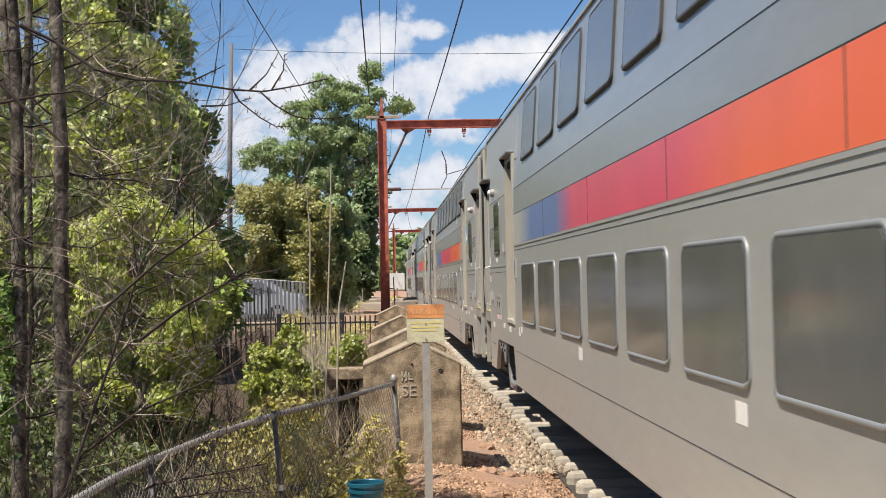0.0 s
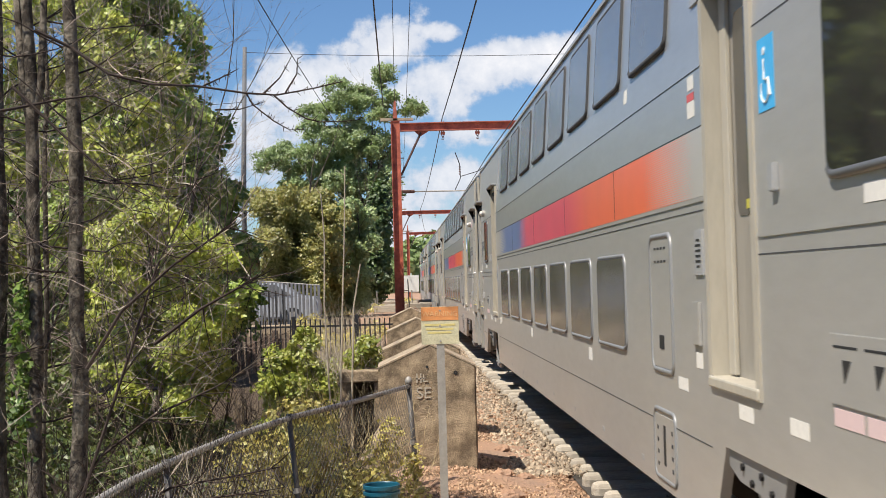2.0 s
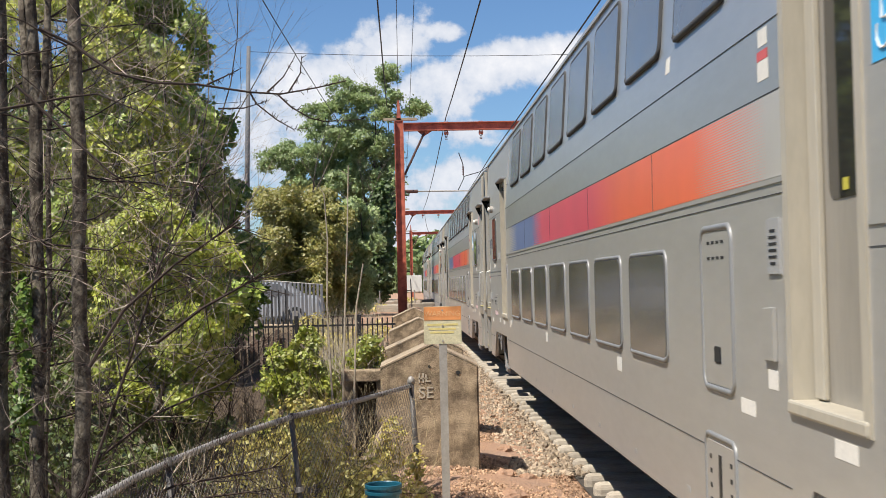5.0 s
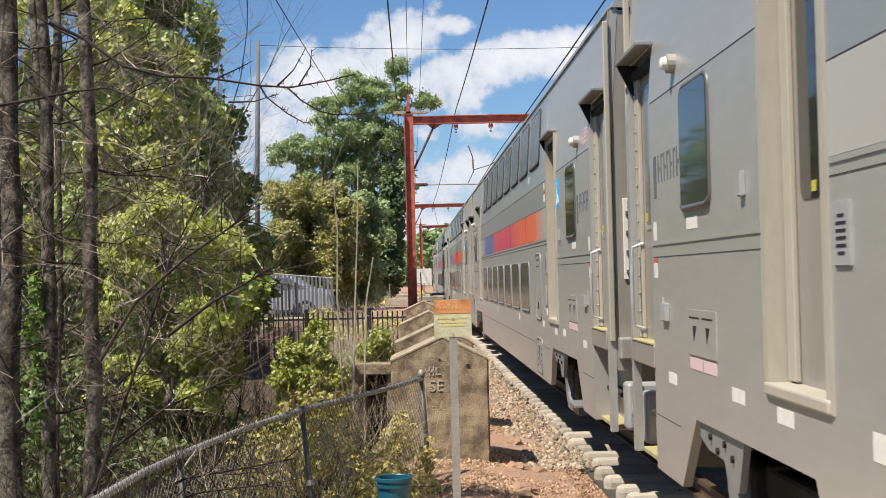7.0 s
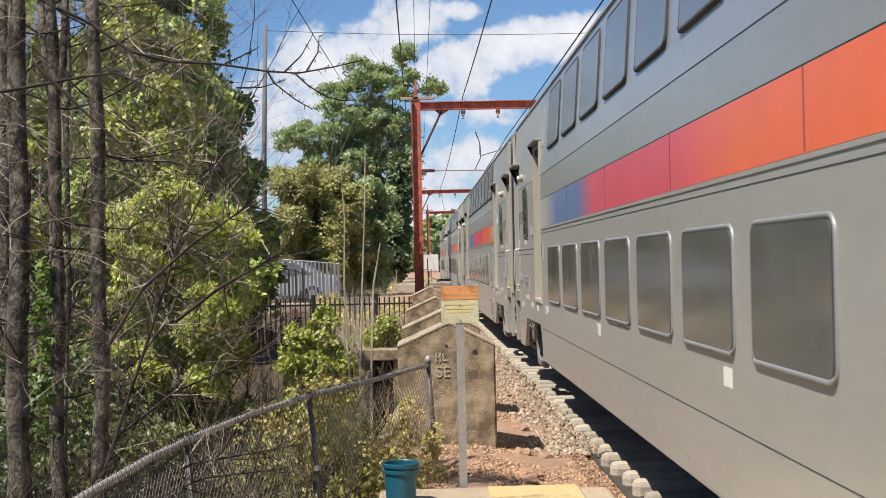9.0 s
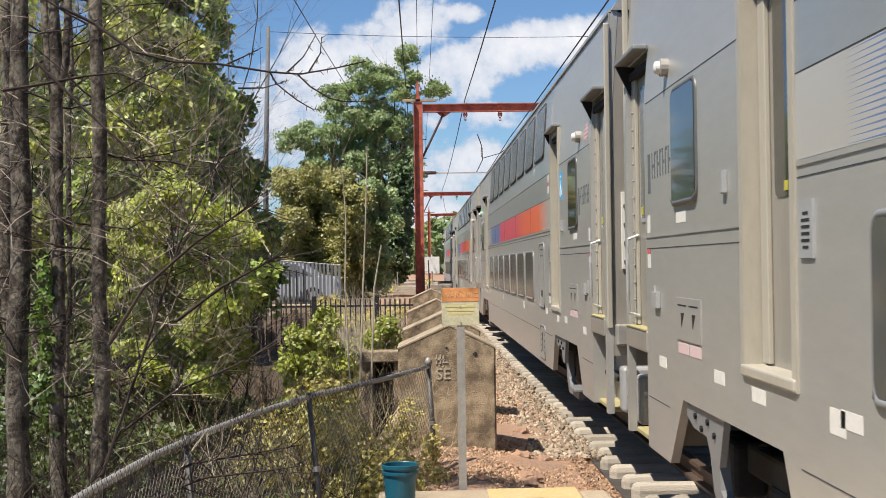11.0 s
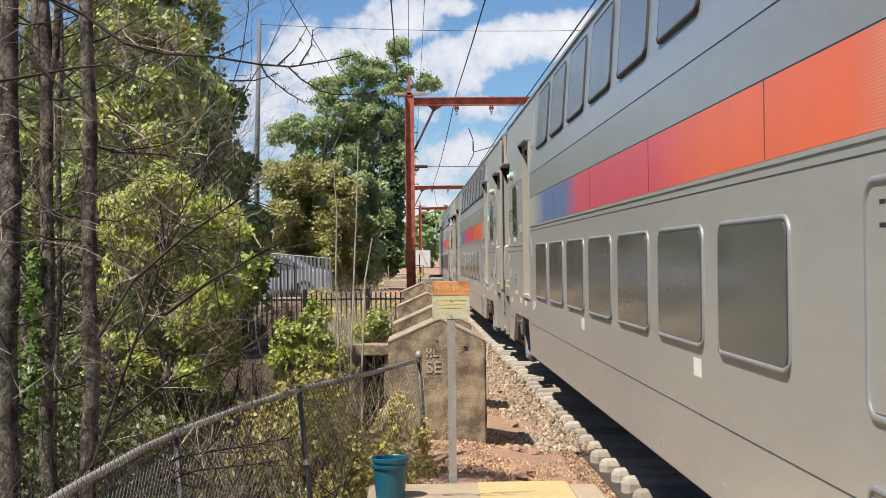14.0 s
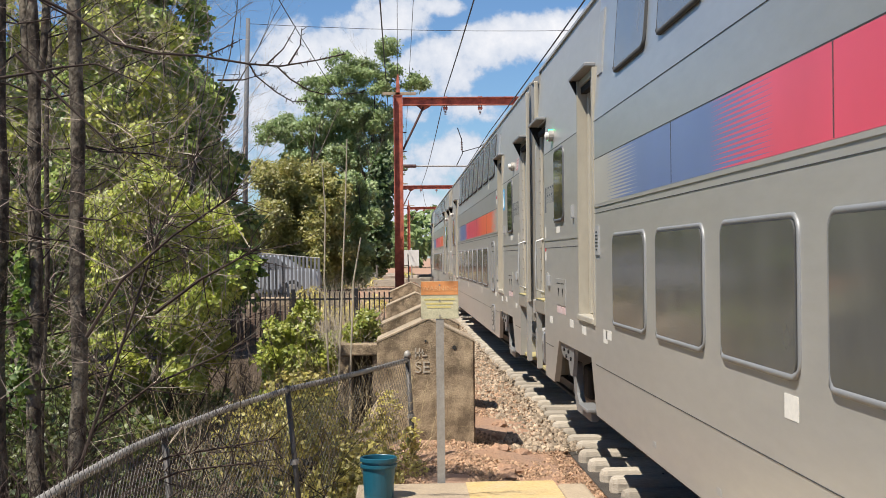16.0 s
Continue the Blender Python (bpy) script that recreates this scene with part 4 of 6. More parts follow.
    # tall hatch and lower hatch behind the leading door
    h = part("hatch", plate(-HALF + 6.20, -HALF + 6.83, 1.22, 2.055, 0.006), SIDE, car, "tall equipment hatch with rounded corners")
    part("hatch_rim", rim(bmesh.new(), -HALF + 6.17, -HALF + 6.86, 1.18, 2.09, 0.10, 0.035, 0.016), RIMM, h, smooth=True)
    for z in (1.985, 1.90):
        for q in range(4):
            a = -HALF + 6.34 + 0.1 * q
            part("slot", plate(a, a + 0.06, z, z + 0.016, 0.008), GASKET, h)
    part("latch", plate(-HALF + 6.45, -HALF + 6.58, 1.34, 1.43, 0.012, 0.004), GASKET, h)
    lh = part("hatch", plate(-HALF + 6.22, -HALF + 6.84, 0.50, 0.90, 0.006), SIDE, car, "lower equipment hatch")
    part("hatch_rim", rim(bmesh.new(), -HALF + 6.19, -HALF + 6.87, 0.47, 0.95, 0.08, 0.03, 0.014), RIMM, lh, smooth=True)
    part("handle_slot", plate(-HALF + 6.50, -HALF + 6.56, 0.58, 0.84, 0.009), GASKET, lh)
    for q in range(4):
        for a in (6.28, 6.72):
            part("slot", plate(-HALF + a, -HALF + a + 0.035, 0.56 + 0.08 * q, 0.585 + 0.08 * q, 0.009), GASKET, lh)
    part("panel_box", plate(-HALF + 5.42, -HALF + 5.60, 1.41, 1.66, 0.022, 0.006), SIDE, car, "small raised access panel")
    part("sticker", plate(-HALF + 5.43, -HALF + 5.58, 1.28, 1.37, 0.002), STICKER, car)
    n2 = part("notice", plate(-HALF + 5.45, -HALF + 5.62, 2.72, 2.86, 0.002), STICKER, car, "white notice with a red head")
    part("notice_head", plate(-HALF + 5.45, -HALF + 5.62, 2.815, 2.86, 0.003), REDP, n2)
    part("sticker", plate(-HALF + 5.46, -HALF + 5.60, 2.88, 2.96, 0.002), STICKER, car)
    n3 = part("notice", plate(-HALF + 3.90, -HALF + 4.15, 2.56, 2.90, 0.003), CYAN, car, "bright blue accessibility notice")
    wx, wy = wall_x(2.72) - 0.006, -HALF + 4.03
    part("symbol_wheel", tube(bmesh.new(), [(wx, wy + 0.062 * math.cos(a), 2.66 + 0.062 * math.sin(a)) for a in [2.3 + 0.45 * q for q in range(11)]], 0.005, 5), WHITE, n3, "white wheel symbol")
    part("symbol_seat", tube(bmesh.new(), [(wx, wy + 0.012, 2.80), (wx, wy + 0.008, 2.705), (wx, wy - 0.055, 2.70), (wx, wy - 0.085, 2.62)], 0.006, 5), WHITE, n3, "white seat symbol")
    part("symbol_dot", tube(bmesh.new(), [(wx + 0.004, wy + 0.012, 2.836), (wx - 0.001, wy + 0.012, 2.836)], 0.018, 10), WHITE, n3, "white round symbol")
    fl = part("flag_decal", plate(-HALF + 1.58, -HALF + 1.86, 3.05, 3.22, 0.002), PINK, car, "small red and white striped flag decal")
    for q in range(4):
        part("flag_stripe", plate(-HALF + 1.58, -HALF + 1.86, 3.058 + 0.042 * q, 3.076 + 0.042 * q, 0.003), FADED, fl)
    for a in (9.62, 19.75, 14.7):
        part("sticker", plate(a - HALF, a - HALF + 0.2, 1.08, 1.19, 0.002), STICKER, car)
    for q in range(7):
        part("sticker", plate(7.3 + 1.75 * q - HALF, 7.40 + 1.75 * q - HALF, 0.51, 0.55, 0.002), FRAME, car)
    part("sticker", plate(7.62 - HALF, 7.74 - HALF, 3.10, 3.20, 0.002), STICKER, car)
    build_end(car, -1)
    build_end(car, 1)
    return car


cars = [build_car()]
for i in range(7):
    cars.append(copy_thing(cars[0], pose(TRACK, 0, 0)))
door_light = part("door_light", plate(HALF - 2.49, HALF - 2.43, 3.10, 3.22, 0.05), glow("green_lamp", (0.05, 1.0, 0.25), 2.5), cars[5], "lit green door indicator")

# ---- along the line: blocks, gantries, wires ----
for y, d in ((13.5, 0.8), (16.9, 0.8), (23.4, 0.9), (33.2, 1.2)):
    foundation(y, d)


def text_mesh(words, size):
    cu = bpy.data.curves.new("words", "FONT")
    cu.body, cu.size, cu.extrude, cu.align_x = words, size, 0.0015, "CENTER"
    tmp = new("words", cu)
    bpy.context.view_layer.update()
    me = bpy.data.meshes.new_from_object(tmp)
    bpy.data.objects.remove(tmp)
    return me


def lettering(name, words, size, mat, parent, at, label=""):
    me = text_mesh(words, size)
    me.materials.clear()
    me.materials.append(mat)
    ob = new(name, me)
    ob.parent = parent
    ob.matrix_basis = Matrix.Translation(at) @ pose(0, 0, 0, 90, 0, 0)
    if label:
        ob["label"] = label
    return ob


first = next(o for o in scene.objects if o.name == "concrete_foundation")
lettering("painted_letters", "SE", 0.17, FADEDW, first, (-0.04, -0.0065, 0.60), "white painted letters")
for a, b, c, d in ((-0.115, -0.10, 0.76, 0.86), (-0.075, -0.06, 0.76, 0.86), (-0.12, -0.02, 0.80, 0.815), (-0.045, -0.03, 0.77, 0.85), (-0.03, 0.01, 0.77, 0.785)):
    part("painted_bar", boxes((a, b, -0.0075, 0.002, c, d)), FADEDW, first)
part("drill_hole", tube(bmesh.new(), [(0.30, -0.0065, 0.86), (0.30, 0.02, 0.86)], 0.022, 10), GASKET, first)
part("drill_hole", tube(bmesh.new(), [(0.0, -0.0065, 0.93), (0.0, 0.02, 0.93)], 0.014, 10), GASKET, first)


def gantry(y, height, x0=0.03, span=7.6, w=0.165, name="catenary_gantry"):
    g = thing(name, "red-brown painted steel gantry spanning the track", "gantry", x0 + drift(y), y, 0, "catenary gantries")
    low = 0.35 if y < 100 else -0.3
    ibar = [(-w, -w), (-w + 0.03, -w), (-w + 0.03, -0.02), (w - 0.03, -0.02), (w - 0.03, -w), (w, -w), (w, w), (w - 0.03, w), (w - 0.03, 0.02), (-w + 0.03, 0.02), (-w + 0.03, w), (-w, w)]
    part("column", prism(bmesh.new(), ibar, 2, low, height + 0.22), RUST_RED, g)
    part("peak", prism(bmesh.new(), [(-0.09, height + 0.2), (0.09, height + 0.2), (0.03, height + 0.95), (-0.03, height + 0.95)], 1, -0.05, 0.05), RUST_RED, g, "pointed column top")
    part("cross_arm", boxes((-0.55, 0.65, -0.05, 0.05, height + 0.22, height + 0.32), bevel=0.01), COPING, g, "pale timber cross arm")
    part("column", prism(bmesh.new(), [(span + x, y_) for x, y_ in ibar], 2, -0.3, height + 0.2), RUST_RED, g)
    flat = [(-0.13, -0.16), (0.13, -0.16), (0.13, -0.13), (0.015, -0.13), (0.015, 0.10), (0.13, 0.10), (0.13, 0.13), (-0.13, 0.13), (-0.13, 0.10), (-0.015, 0.10), (-0.015, -0.13), (-0.13, -0.13)]
    part("beam", prism(bmesh.new(), [(p, height + q) for p, q in flat], 0, w + 0.003, span - w - 0.003), RUST_RED, g)
    part("brace", tube(bmesh.new(), [(w, 0, height - 1.75), (w + 0.75, 0, height - 0.22)], 0.045, 6), DARK_STEEL, g)
    part("gusset", prism(bmesh.new(), [(w + 0.5, height - 0.16), (w + 1.05, height - 0.16), (w + 0.72, height - 0.36)], 1, -0.02, 0.02), RUST_RED, g)
    for x in (1.70, 2.95):
        ins = part("insulator", boxes((x - 0.06, x - 0.02, -0.05, 0.05, height - 0.34, height + 0.16), (x + 0.02, x + 0.06, -0.05, 0.05, height - 0.34, height + 0.16), (x - 0.08, x + 0.08, -0.08, 0.08, height - 0.30, height - 0.22)), RUST_RED, g, "hanger clamp with insulator")
        bells = bmesh.new()
        for q in range(3):
            tube(bells, [(x, 0, height - 0.36 - 0.05 * q), (x, 0, height - 0.385 - 0.05 * q)], [0.025, 0.055], 10)
        part("bell", bells, DARK_STEEL, ins)
    for q in range(9 if y < 60 else 0):
        z = low + 0.5 + 0.68 * q
        part("step_iron", boxes((w, w + 0.13, -0.02, 0.02, z, z + 0.03)), DARK_STEEL, g)
    return g


for y in (46, 102, 145, 220):
    gantry(y, 7.43)
tie_bar = thing("span_pipe", "grey steel pipe carrying the wires across the track", "catenary pipe", 0.05, 80, 0)
part("pipe", tube(bmesh.new(), [(0.35, 0, 7.53), (9, 0, 7.47)], 0.045, 8), GALV, tie_bar)
part("sleeve", tube(bmesh.new(), [(-0.1, 0, 7.53), (1.1, 0, 7.53)], 0.11, 8), DARK_STEEL, tie_bar)
part("pole", tube(bmesh.new(), [(-0.1, 0, -0.3), (-0.1, 0, 7.8)], 0.13, 10), RUST_RED, tie_bar)


def wire(label, pts, r=0.014, sag=0.0, name="overhead_wire"):
    fine = []
    for a, b in zip(pts, pts[1:]):
        a, b = Vector(a), Vector(b)
        for k in range(10):
            t = k / 10
            fine.append(a.lerp(b, t) - Vector((0, 0, sag * 4 * t * (1 - t))))
    fine.append(Vector(pts[-1]))
    ob = link(name, tube(bmesh.new(), fine, r, 5), CABLE)
    return tagged(ob, label, "cable", "overhead wires")


wire("dark catenary wire hung from the gantry beams", [(1.70, -10, 7.9), (1.73, 46, 7.75), (1.9, 102, 7.7), (3.2, 145, 7.6), (7.7, 220, 7.5)], 0.018, 0.35)
wire("thick dark feeder cable high above the column tops", [(-0.54, -15, 11.55), (-0.54, 69, 10.87), (-0.45, 153, 10.87)], 0.026, 0.75)
wire("thin overhead wire high above the line", [(0.03, 0, 9.7), (0.03, 102, 9.2)], 0.009, 0.4)
wire("thin overhead wire high above the line", [(0.5, 0, 9.9), (0.5, 102, 9.2)], 0.009, 0.4)
wire("contact wire over the track", [(3.3, -10, 6.5), (3.3, 46, 6.3), (3.5, 102, 6.3), (5.0, 145, 6.3), (9.2, 220, 6.3)], 0.016, 0.1)
wire("dark utility wire sloping past the trees", [(-4.6, 10, 10.6), (-2.1, 80, 9.6)], 0.016, 0.5)
wire("thin utility wire from pole to pole", [(-8.3, 72, 15.0), (24, 74, 15.4)], 0.016, 0.5)
wire("thin utility wire from pole to pole", [(-40, 74, 13.0), (-8.3, 72, 12.2)], 0.016, 0.6)
drop = thing("wire_dropper", "hanging steel dropper arm between the wires", "dropper", 3.95, 80, 0)
part("rod", tube(bmesh.new(), [(-0.2, 0, 9.9), (0.05, 0, 9.2), (0.1, 0, 8.3), (-0.3, 0, 7.5)], 0.03, 6), CABLE, drop)
part("arm", tube(bmesh.new(), [(0.1, 0, 8.4), (1.2, 0, 8.7), (2.4, 0, 9.6)], 0.025, 6), CABLE, drop)
for q in range(4):
    part("insulator", tube(bmesh.new(), [(0.06, 0, 8.5 + 0.15 * q), (0.06, 0, 8.58 + 0.15 * q)], 0.06, 8), DARK_STEEL, drop)

pole = thing("utility_pole", "tall weathered grey timber utility pole", "utility pole", -8.5, 72, 0)
part("shaft", tube(bmesh.new(), [(-0.1, 0, -0.5), (0.0, 0, 8), (0.22, 0, 15.3)], [0.17, 0.145, 0.11], 12), POLE, pole, smooth=True)

# ---- trees and brush ----


def leafy(name, label, category, x, y, blobs, count, size, mat, seed, stem=0.1, height=4.0, clump=0.25, per=12, hollow=0.25, stems=1, bark=BARK, group=""):
    t = thing(name, label, category, x, y, ground_z(x, y) - 0.05, group)
    rng = random.Random(seed)
    for k in range(stems):
        bm = bmesh.new()
        a = rng.uniform(0, 6.28)
        r = 0.0 if stems == 1 else rng.uniform(0.05, 0.5)
        limbs(bm, rng, (r * math.cos(a), r * math.sin(a), 0), (0.35 * math.cos(a) * (stems > 1) + 0.03, 0.35 * math.sin(a) * (stems > 1), 1), height * rng.uniform(0.8, 1.1), stem, 3 if stems < 4 else 2, 0.75, 7, 0.14, 4)
        part("trunk" if stems == 1 else "stem", bm, bark, t, smooth=True)
    g = t.matrix_basis.translation
    leaf_cloud("crown", [((c[0] - g.x, c[1] - g.y, c[2] - g.z), r) for c, r in blobs], count, size, mat, t, seed, clump, hollow, per)
    return t


MAPLE = [((-3.52, 20.0, 5.36), (0.62, 1.4, 0.70)), ((-3.14, 20.0, 4.30), (0.48, 1.4, 0.70)), ((-2.97, 20.0, 3.34), (0.53, 1.4, 0.62)), ((-2.67, 20.0, 2.54), (0.53, 1.4, 0.53)), ((-2.59, 20.0, 1.75), (0.44, 1.2, 0.44)), ((-3.80, 20.0, 4.31), (0.79, 1.4, 0.88)), ((-4.22, 20.0, 5.37), (0.70, 1.4, 0.79)), ((-3.54, 20.0, 2.99), (0.79, 1.4, 0.70)), ((-2.73, 20.0, 1.31), (0.48, 1.0, 0.31)), ((-4.39, 20.0, 6.42), (0.97, 1.4, 0.79)), ((-3.60, 20.0, 6.07), (0.48, 1.2, 0.35)), ((-4.6, 20.5, 3.0), (0.9, 1.2, 1.2))]
leafy("maple_tree", "dark green maple tree with outer leaves tinted for sunlight", "tree", -3.8, 20.4, ragged(MAPLE, 8, 0.46, 3), 52000, 0.105, LEAF_DARK, 11, 0.12, 3.6, 0.2, 26, 0.35)
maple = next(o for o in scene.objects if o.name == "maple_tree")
# outer layer, nearer the viewer: sunlight put in as a paler leaf colour
leaf_cloud("outer_leaves", [((c[0] - maple.location.x, c[1] - maple.location.y - 0.9, c[2] - maple.location.z), r) for c, r in ragged(MAPLE, 8, 0.46, 3)], 36000, 0.095, LEAF_SUN_TINT, maple, 71, 0.15, 0.85, 16)["label"] = "outer leaves in a paler colour for sunlight"
MIXED = [((-4.00, 13.6, 4.24), (0.53, 0.90, 0.53)), ((-3.41, 13.6, 3.99), (0.53, 0.90, 0.53)), ((-4.01, 13.6, 3.28), (0.48, 0.90, 0.53)), ((-3.17, 13.6, 3.28), (0.53, 0.90, 0.48)), ((-3.65, 13.6, 2.51), (0.66, 0.90, 0.53)), ((-2.88, 13.6, 2.55), (0.48, 0.90, 0.42)), ((-4.00, 13.6, 4.83), (0.66, 0.90, 0.36)), ((-3.28, 13.6, 4.71), (0.53, 0.90, 0.36)), ((-2.75, 13.6, 4.3), (0.42, 0.8, 0.42)), ((-2.6, 13.6, 3.65), (0.36, 0.8, 0.38)), ((-2.5, 13.6, 3.0), (0.32, 0.8, 0.34))]
leafy("young_tree", "thin young tree with yellow-green leaves and bare twigs", "tree", -3.55, 13.8, ragged(MIXED, 6, 0.40, 5), 30000, 0.062, LEAF_MIX, 21, 0.05, 4.4, 0.12, 18, 0.3, 3)
LIMEY = [((-2.55, 12.0, 2.05), (0.42, 0.8, 0.32)), ((-2.19, 12.0, 1.73), (0.48, 0.8, 0.37)), ((-2.66, 12.0, 1.52), (0.48, 0.8, 0.42)), ((-2.14, 12.0, 1.20), (0.42, 0.8, 0.32)), ((-2.60, 12.0, 0.95), (0.40, 0.8, 0.25)), ((-1.88, 12.0, 0.93), (0.32, 0.8, 0.24)), ((-1.95, 12.0, 2.15), (0.40, 0.8, 0.30)), ((-2.3, 12.0, 2.45), (0.35, 0.8, 0.25)), ((-1.75, 12.0, 1.6), (0.30, 0.8, 0.35))]
leafy("bush", "tangled sunlit lime-green bush behind the chain-link fence", "bush", -2.6, 12.2, ragged(LIMEY, 10, 0.34, 7), 50000, 0.043, LEAF_LIME, 22, 0.014, 2.6, 0.085, 18, 0.3, 11, TWIG)
UNDER_BUSH = [((-2.75, 12.0, 0.35), (0.45, 0.8, 0.40)), ((-2.20, 12.0, 0.40), (0.45, 0.8, 0.35)), ((-3.2, 12.3, 1.0), (0.4, 0.8, 0.5)), ((-3.3, 12.2, 0.2), (0.5, 0.8, 0.5)), ((-2.4, 12.0, -0.25), (0.6, 0.8, 0.35)), ((-3.7, 12.5, 0.0), (0.5, 0.8, 0.6))]
# lower half of the lime bush, its shade given by a darker leaf colour
leafy("bush", "growth below the lime-green bush, leaf colour darkened for shade", "bush", -2.9, 12.4, ragged(UNDER_BUSH, 8, 0.34, 77), 9000, 0.06, LEAF_SHADE, 78, 0.012, 1.2, 0.1, 14, 0.3, 7, TWIG)
OLIVE = [((-3.57, 43.0, 4.50), (1.33, 1.6, 1.04)), ((-2.54, 43.0, 3.92), (0.95, 1.6, 0.95)), ((-4.06, 43.0, 2.99), (0.95, 1.6, 1.04)), ((-2.93, 43.0, 2.60), (1.14, 1.6, 0.85)), ((-3.88, 43.0, 1.67), (0.95, 1.6, 0.76)), ((-2.37, 43.0, 2.03), (0.76, 1.6, 0.95))]
leafy("olive_tree", "rounded olive-green tree with browning leaves", "tree", -3.2, 43.5, ragged(OLIVE + [((-3.2, 43.2, 3.3), (1.2, 1.4, 1.4))], 14, 0.40, 9, 0.8), 100000, 0.10, LEAF_OLIVE, 13, 0.17, 4.0, 0.22, 18, 0.2)
PALE = [((-1.47, 45.0, 4.21), (0.55, 1.0, 0.55)), ((-1.38, 45.0, 3.22), (0.69, 1.0, 0.79)), ((-1.49, 45.0, 2.03), (0.59, 1.0, 0.79)), ((-1.89, 45.0, 1.44), (0.79, 1.0, 0.69))]
leafy("small_tree", "small pale green tree beside the olive one", "tree", -1.5, 45.4, ragged(PALE, 9, 0.45, 10), 26000, 0.11, LEAF_PALE, 23, 0.09, 3.4, 0.2, 22, 0.3)
LOCUST = [((-0.48, 66.0, 12.53), (0.64, 1.2, 0.58)), ((-2.38, 66.0, 11.50), (1.45, 2.0, 0.92)), ((-0.93, 66.0, 10.85), (1.31, 2.0, 0.9)), ((0.87, 66.0, 10.83), (0.81, 1.5, 0.5)), ((-3.84, 66.0, 10.29), (1.31, 2.0, 0.92)), ((-2.40, 66.0, 9.11), (1.89, 2.0, 1.21)), ((-4.15, 66.0, 8.40), (1.60, 2.0, 0.92)), ((-5.89, 66.0, 8.41), (1.31, 2.0, 0.8)), ((-1.25, 66.0, 8.23), (1.16, 2.0, 1.74)), ((-0.98, 66.0, 5.61), (0.93, 2.0, 2.04)), ((-1.30, 66.0, 2.99), (0.87, 2.0, 1.74)), ((-3.30, 66.0, 6.79), (1.74, 2.0, 1.16)), ((-3.0, 66.0, 7.6), (1.8, 2.0, 1.0)), ((-4.8, 66.0, 7.1), (1.4, 2.0, 1.0)), ((-1.7, 66.0, 6.6), (1.2, 2.0, 1.4)), ((-0.4, 66.0, 7.3), (0.7, 2.0, 1.6)), ((-2.4, 66.0, 5.2), (1.5, 2.0, 1.4))]
leafy("locust_tree", "tall airy green locust tree with feathery sprays", "tree", -1.9, 66.5, ragged(LOCUST, 22, 0.30, 12, 0.5), 120000, 0.12, LEAF_LOCUST, 12, 0.2, 8.5, 0.26, 14, 0.0)
# leaf colour includes the shade this tree stands in
leafy("deep_green_tree", "deep green tree by the line, shade put into its leaf colour", "tree", -1.0, 54, [((-1.2, 54, 2.4), (0.9, 1.2, 1.5)), ((-0.75, 54, 4.6), (0.55, 1.0, 1.6)), ((-2.4, 54, 2.2), (1.1, 1.2, 1.5)), ((-3.8, 54, 2.2), (1.3, 1.2, 1.6))], 26000, 0.17, LEAF_DEEP, 14, 0.14, 4.5, 0.26)
leafy("bush", "bright green rounded shrub beside the concrete block", "bush", -1.42, 18.4, ragged([((-1.42, 18.3, 0.70), (0.44, 0.36, 0.37)), ((-1.22, 18.3, 0.29), (0.44, 0.36, 0.37)), ((-1.66, 18.3, 0.38), (0.32, 0.36, 0.37)), ((-1.42, 18.3, 1.02), (0.20, 0.30, 0.20)), ((-1.44, 18.3, -0.09), (0.44, 0.36, 0.33)), ((-1.72, 18.3, 0.62), (0.26, 0.3, 0.24)), ((-1.08, 18.3, 0.62), (0.24, 0.3, 0.26))], 7, 0.46, 18), 9500, 0.066, LEAF_LIME, 16, 0.012, 1.5, 0.10, 14, 0.25, 7, TWIG)
leafy("bush", "small yellow-green shrub at the iron fence", "bush", -0.45, 16.9, [((-0.44, 16.5, 1.0), (0.17, 0.3, 0.16)), ((-0.58, 16.5, 0.84), (0.14, 0.3, 0.13)), ((-0.38, 16.6, 0.84), (0.12, 0.3, 0.14))], 2200, 0.055, LEAF_LIME, 17, 0.008, 1.2, 0.09, 12, 0.2, 6, TWIG)
for k, (x, y, w, h) in enumerate(((-4.6, 14.6, 1.1, 1.3), (-3.3, 16.0, 1.0, 1.2), (-5.8, 17.5, 1.4, 1.9), (-3.9, 18.3, 1.0, 1.0), (-6.6, 21.0, 1.6, 2.6))):
    g = ground_z(x, y)
    # shade below the trees comes from the darker leaf colour
    leafy("bush", "green bush on the bank below the trees, leaf colour darkened for shade", "bush", x, y, ragged([((x, y, g + h * 0.5), (w, 0.7, h * 0.5)), ((x - w * 0.5, y, g + h * 0.3), (w * 0.6, 0.6, h * 0.35)), ((x + w * 0.5, y, g + h * 0.3), (w * 0.6, 0.6, h * 0.35))], 6, 0.45, 80 + k), 5500, 0.085, LEAF_SHADE, 81 + k, 0.014, h, 0.14, 14, 0.2, 5, TWIG, "bushes on the bank")
for k, (x, y, h, n) in enumerate(((-7.5, 27, 6.6, 30000), (-12, 31, 8, 24000), (-18, 36, 10, 16000), (-9.5, 50, 8, 15000), (-15, 62, 9, 12000))):
    r = h * 0.36
    leafy("broadleaf_tree", "dense dark green broadleaf tree behind the brush", "tree", x, y, [((x, y, h * 0.68), (r, r, h * 0.3)), ((x + r * 0.6, y, h * 0.4), (r * 0.7, r * 0.7, h * 0.25)), ((x - r * 0.6, y, h * 0.4), (r * 0.7, r * 0.7, h * 0.25)), ((x, y, h * 0.2), (r * 0.8, r * 0.6, h * 0.2))], n, 0.18, LEAF_DARK, 31 + k, 0.2, h * 0.75, 0.35, 14, 0.45, group="trees behind the brush")
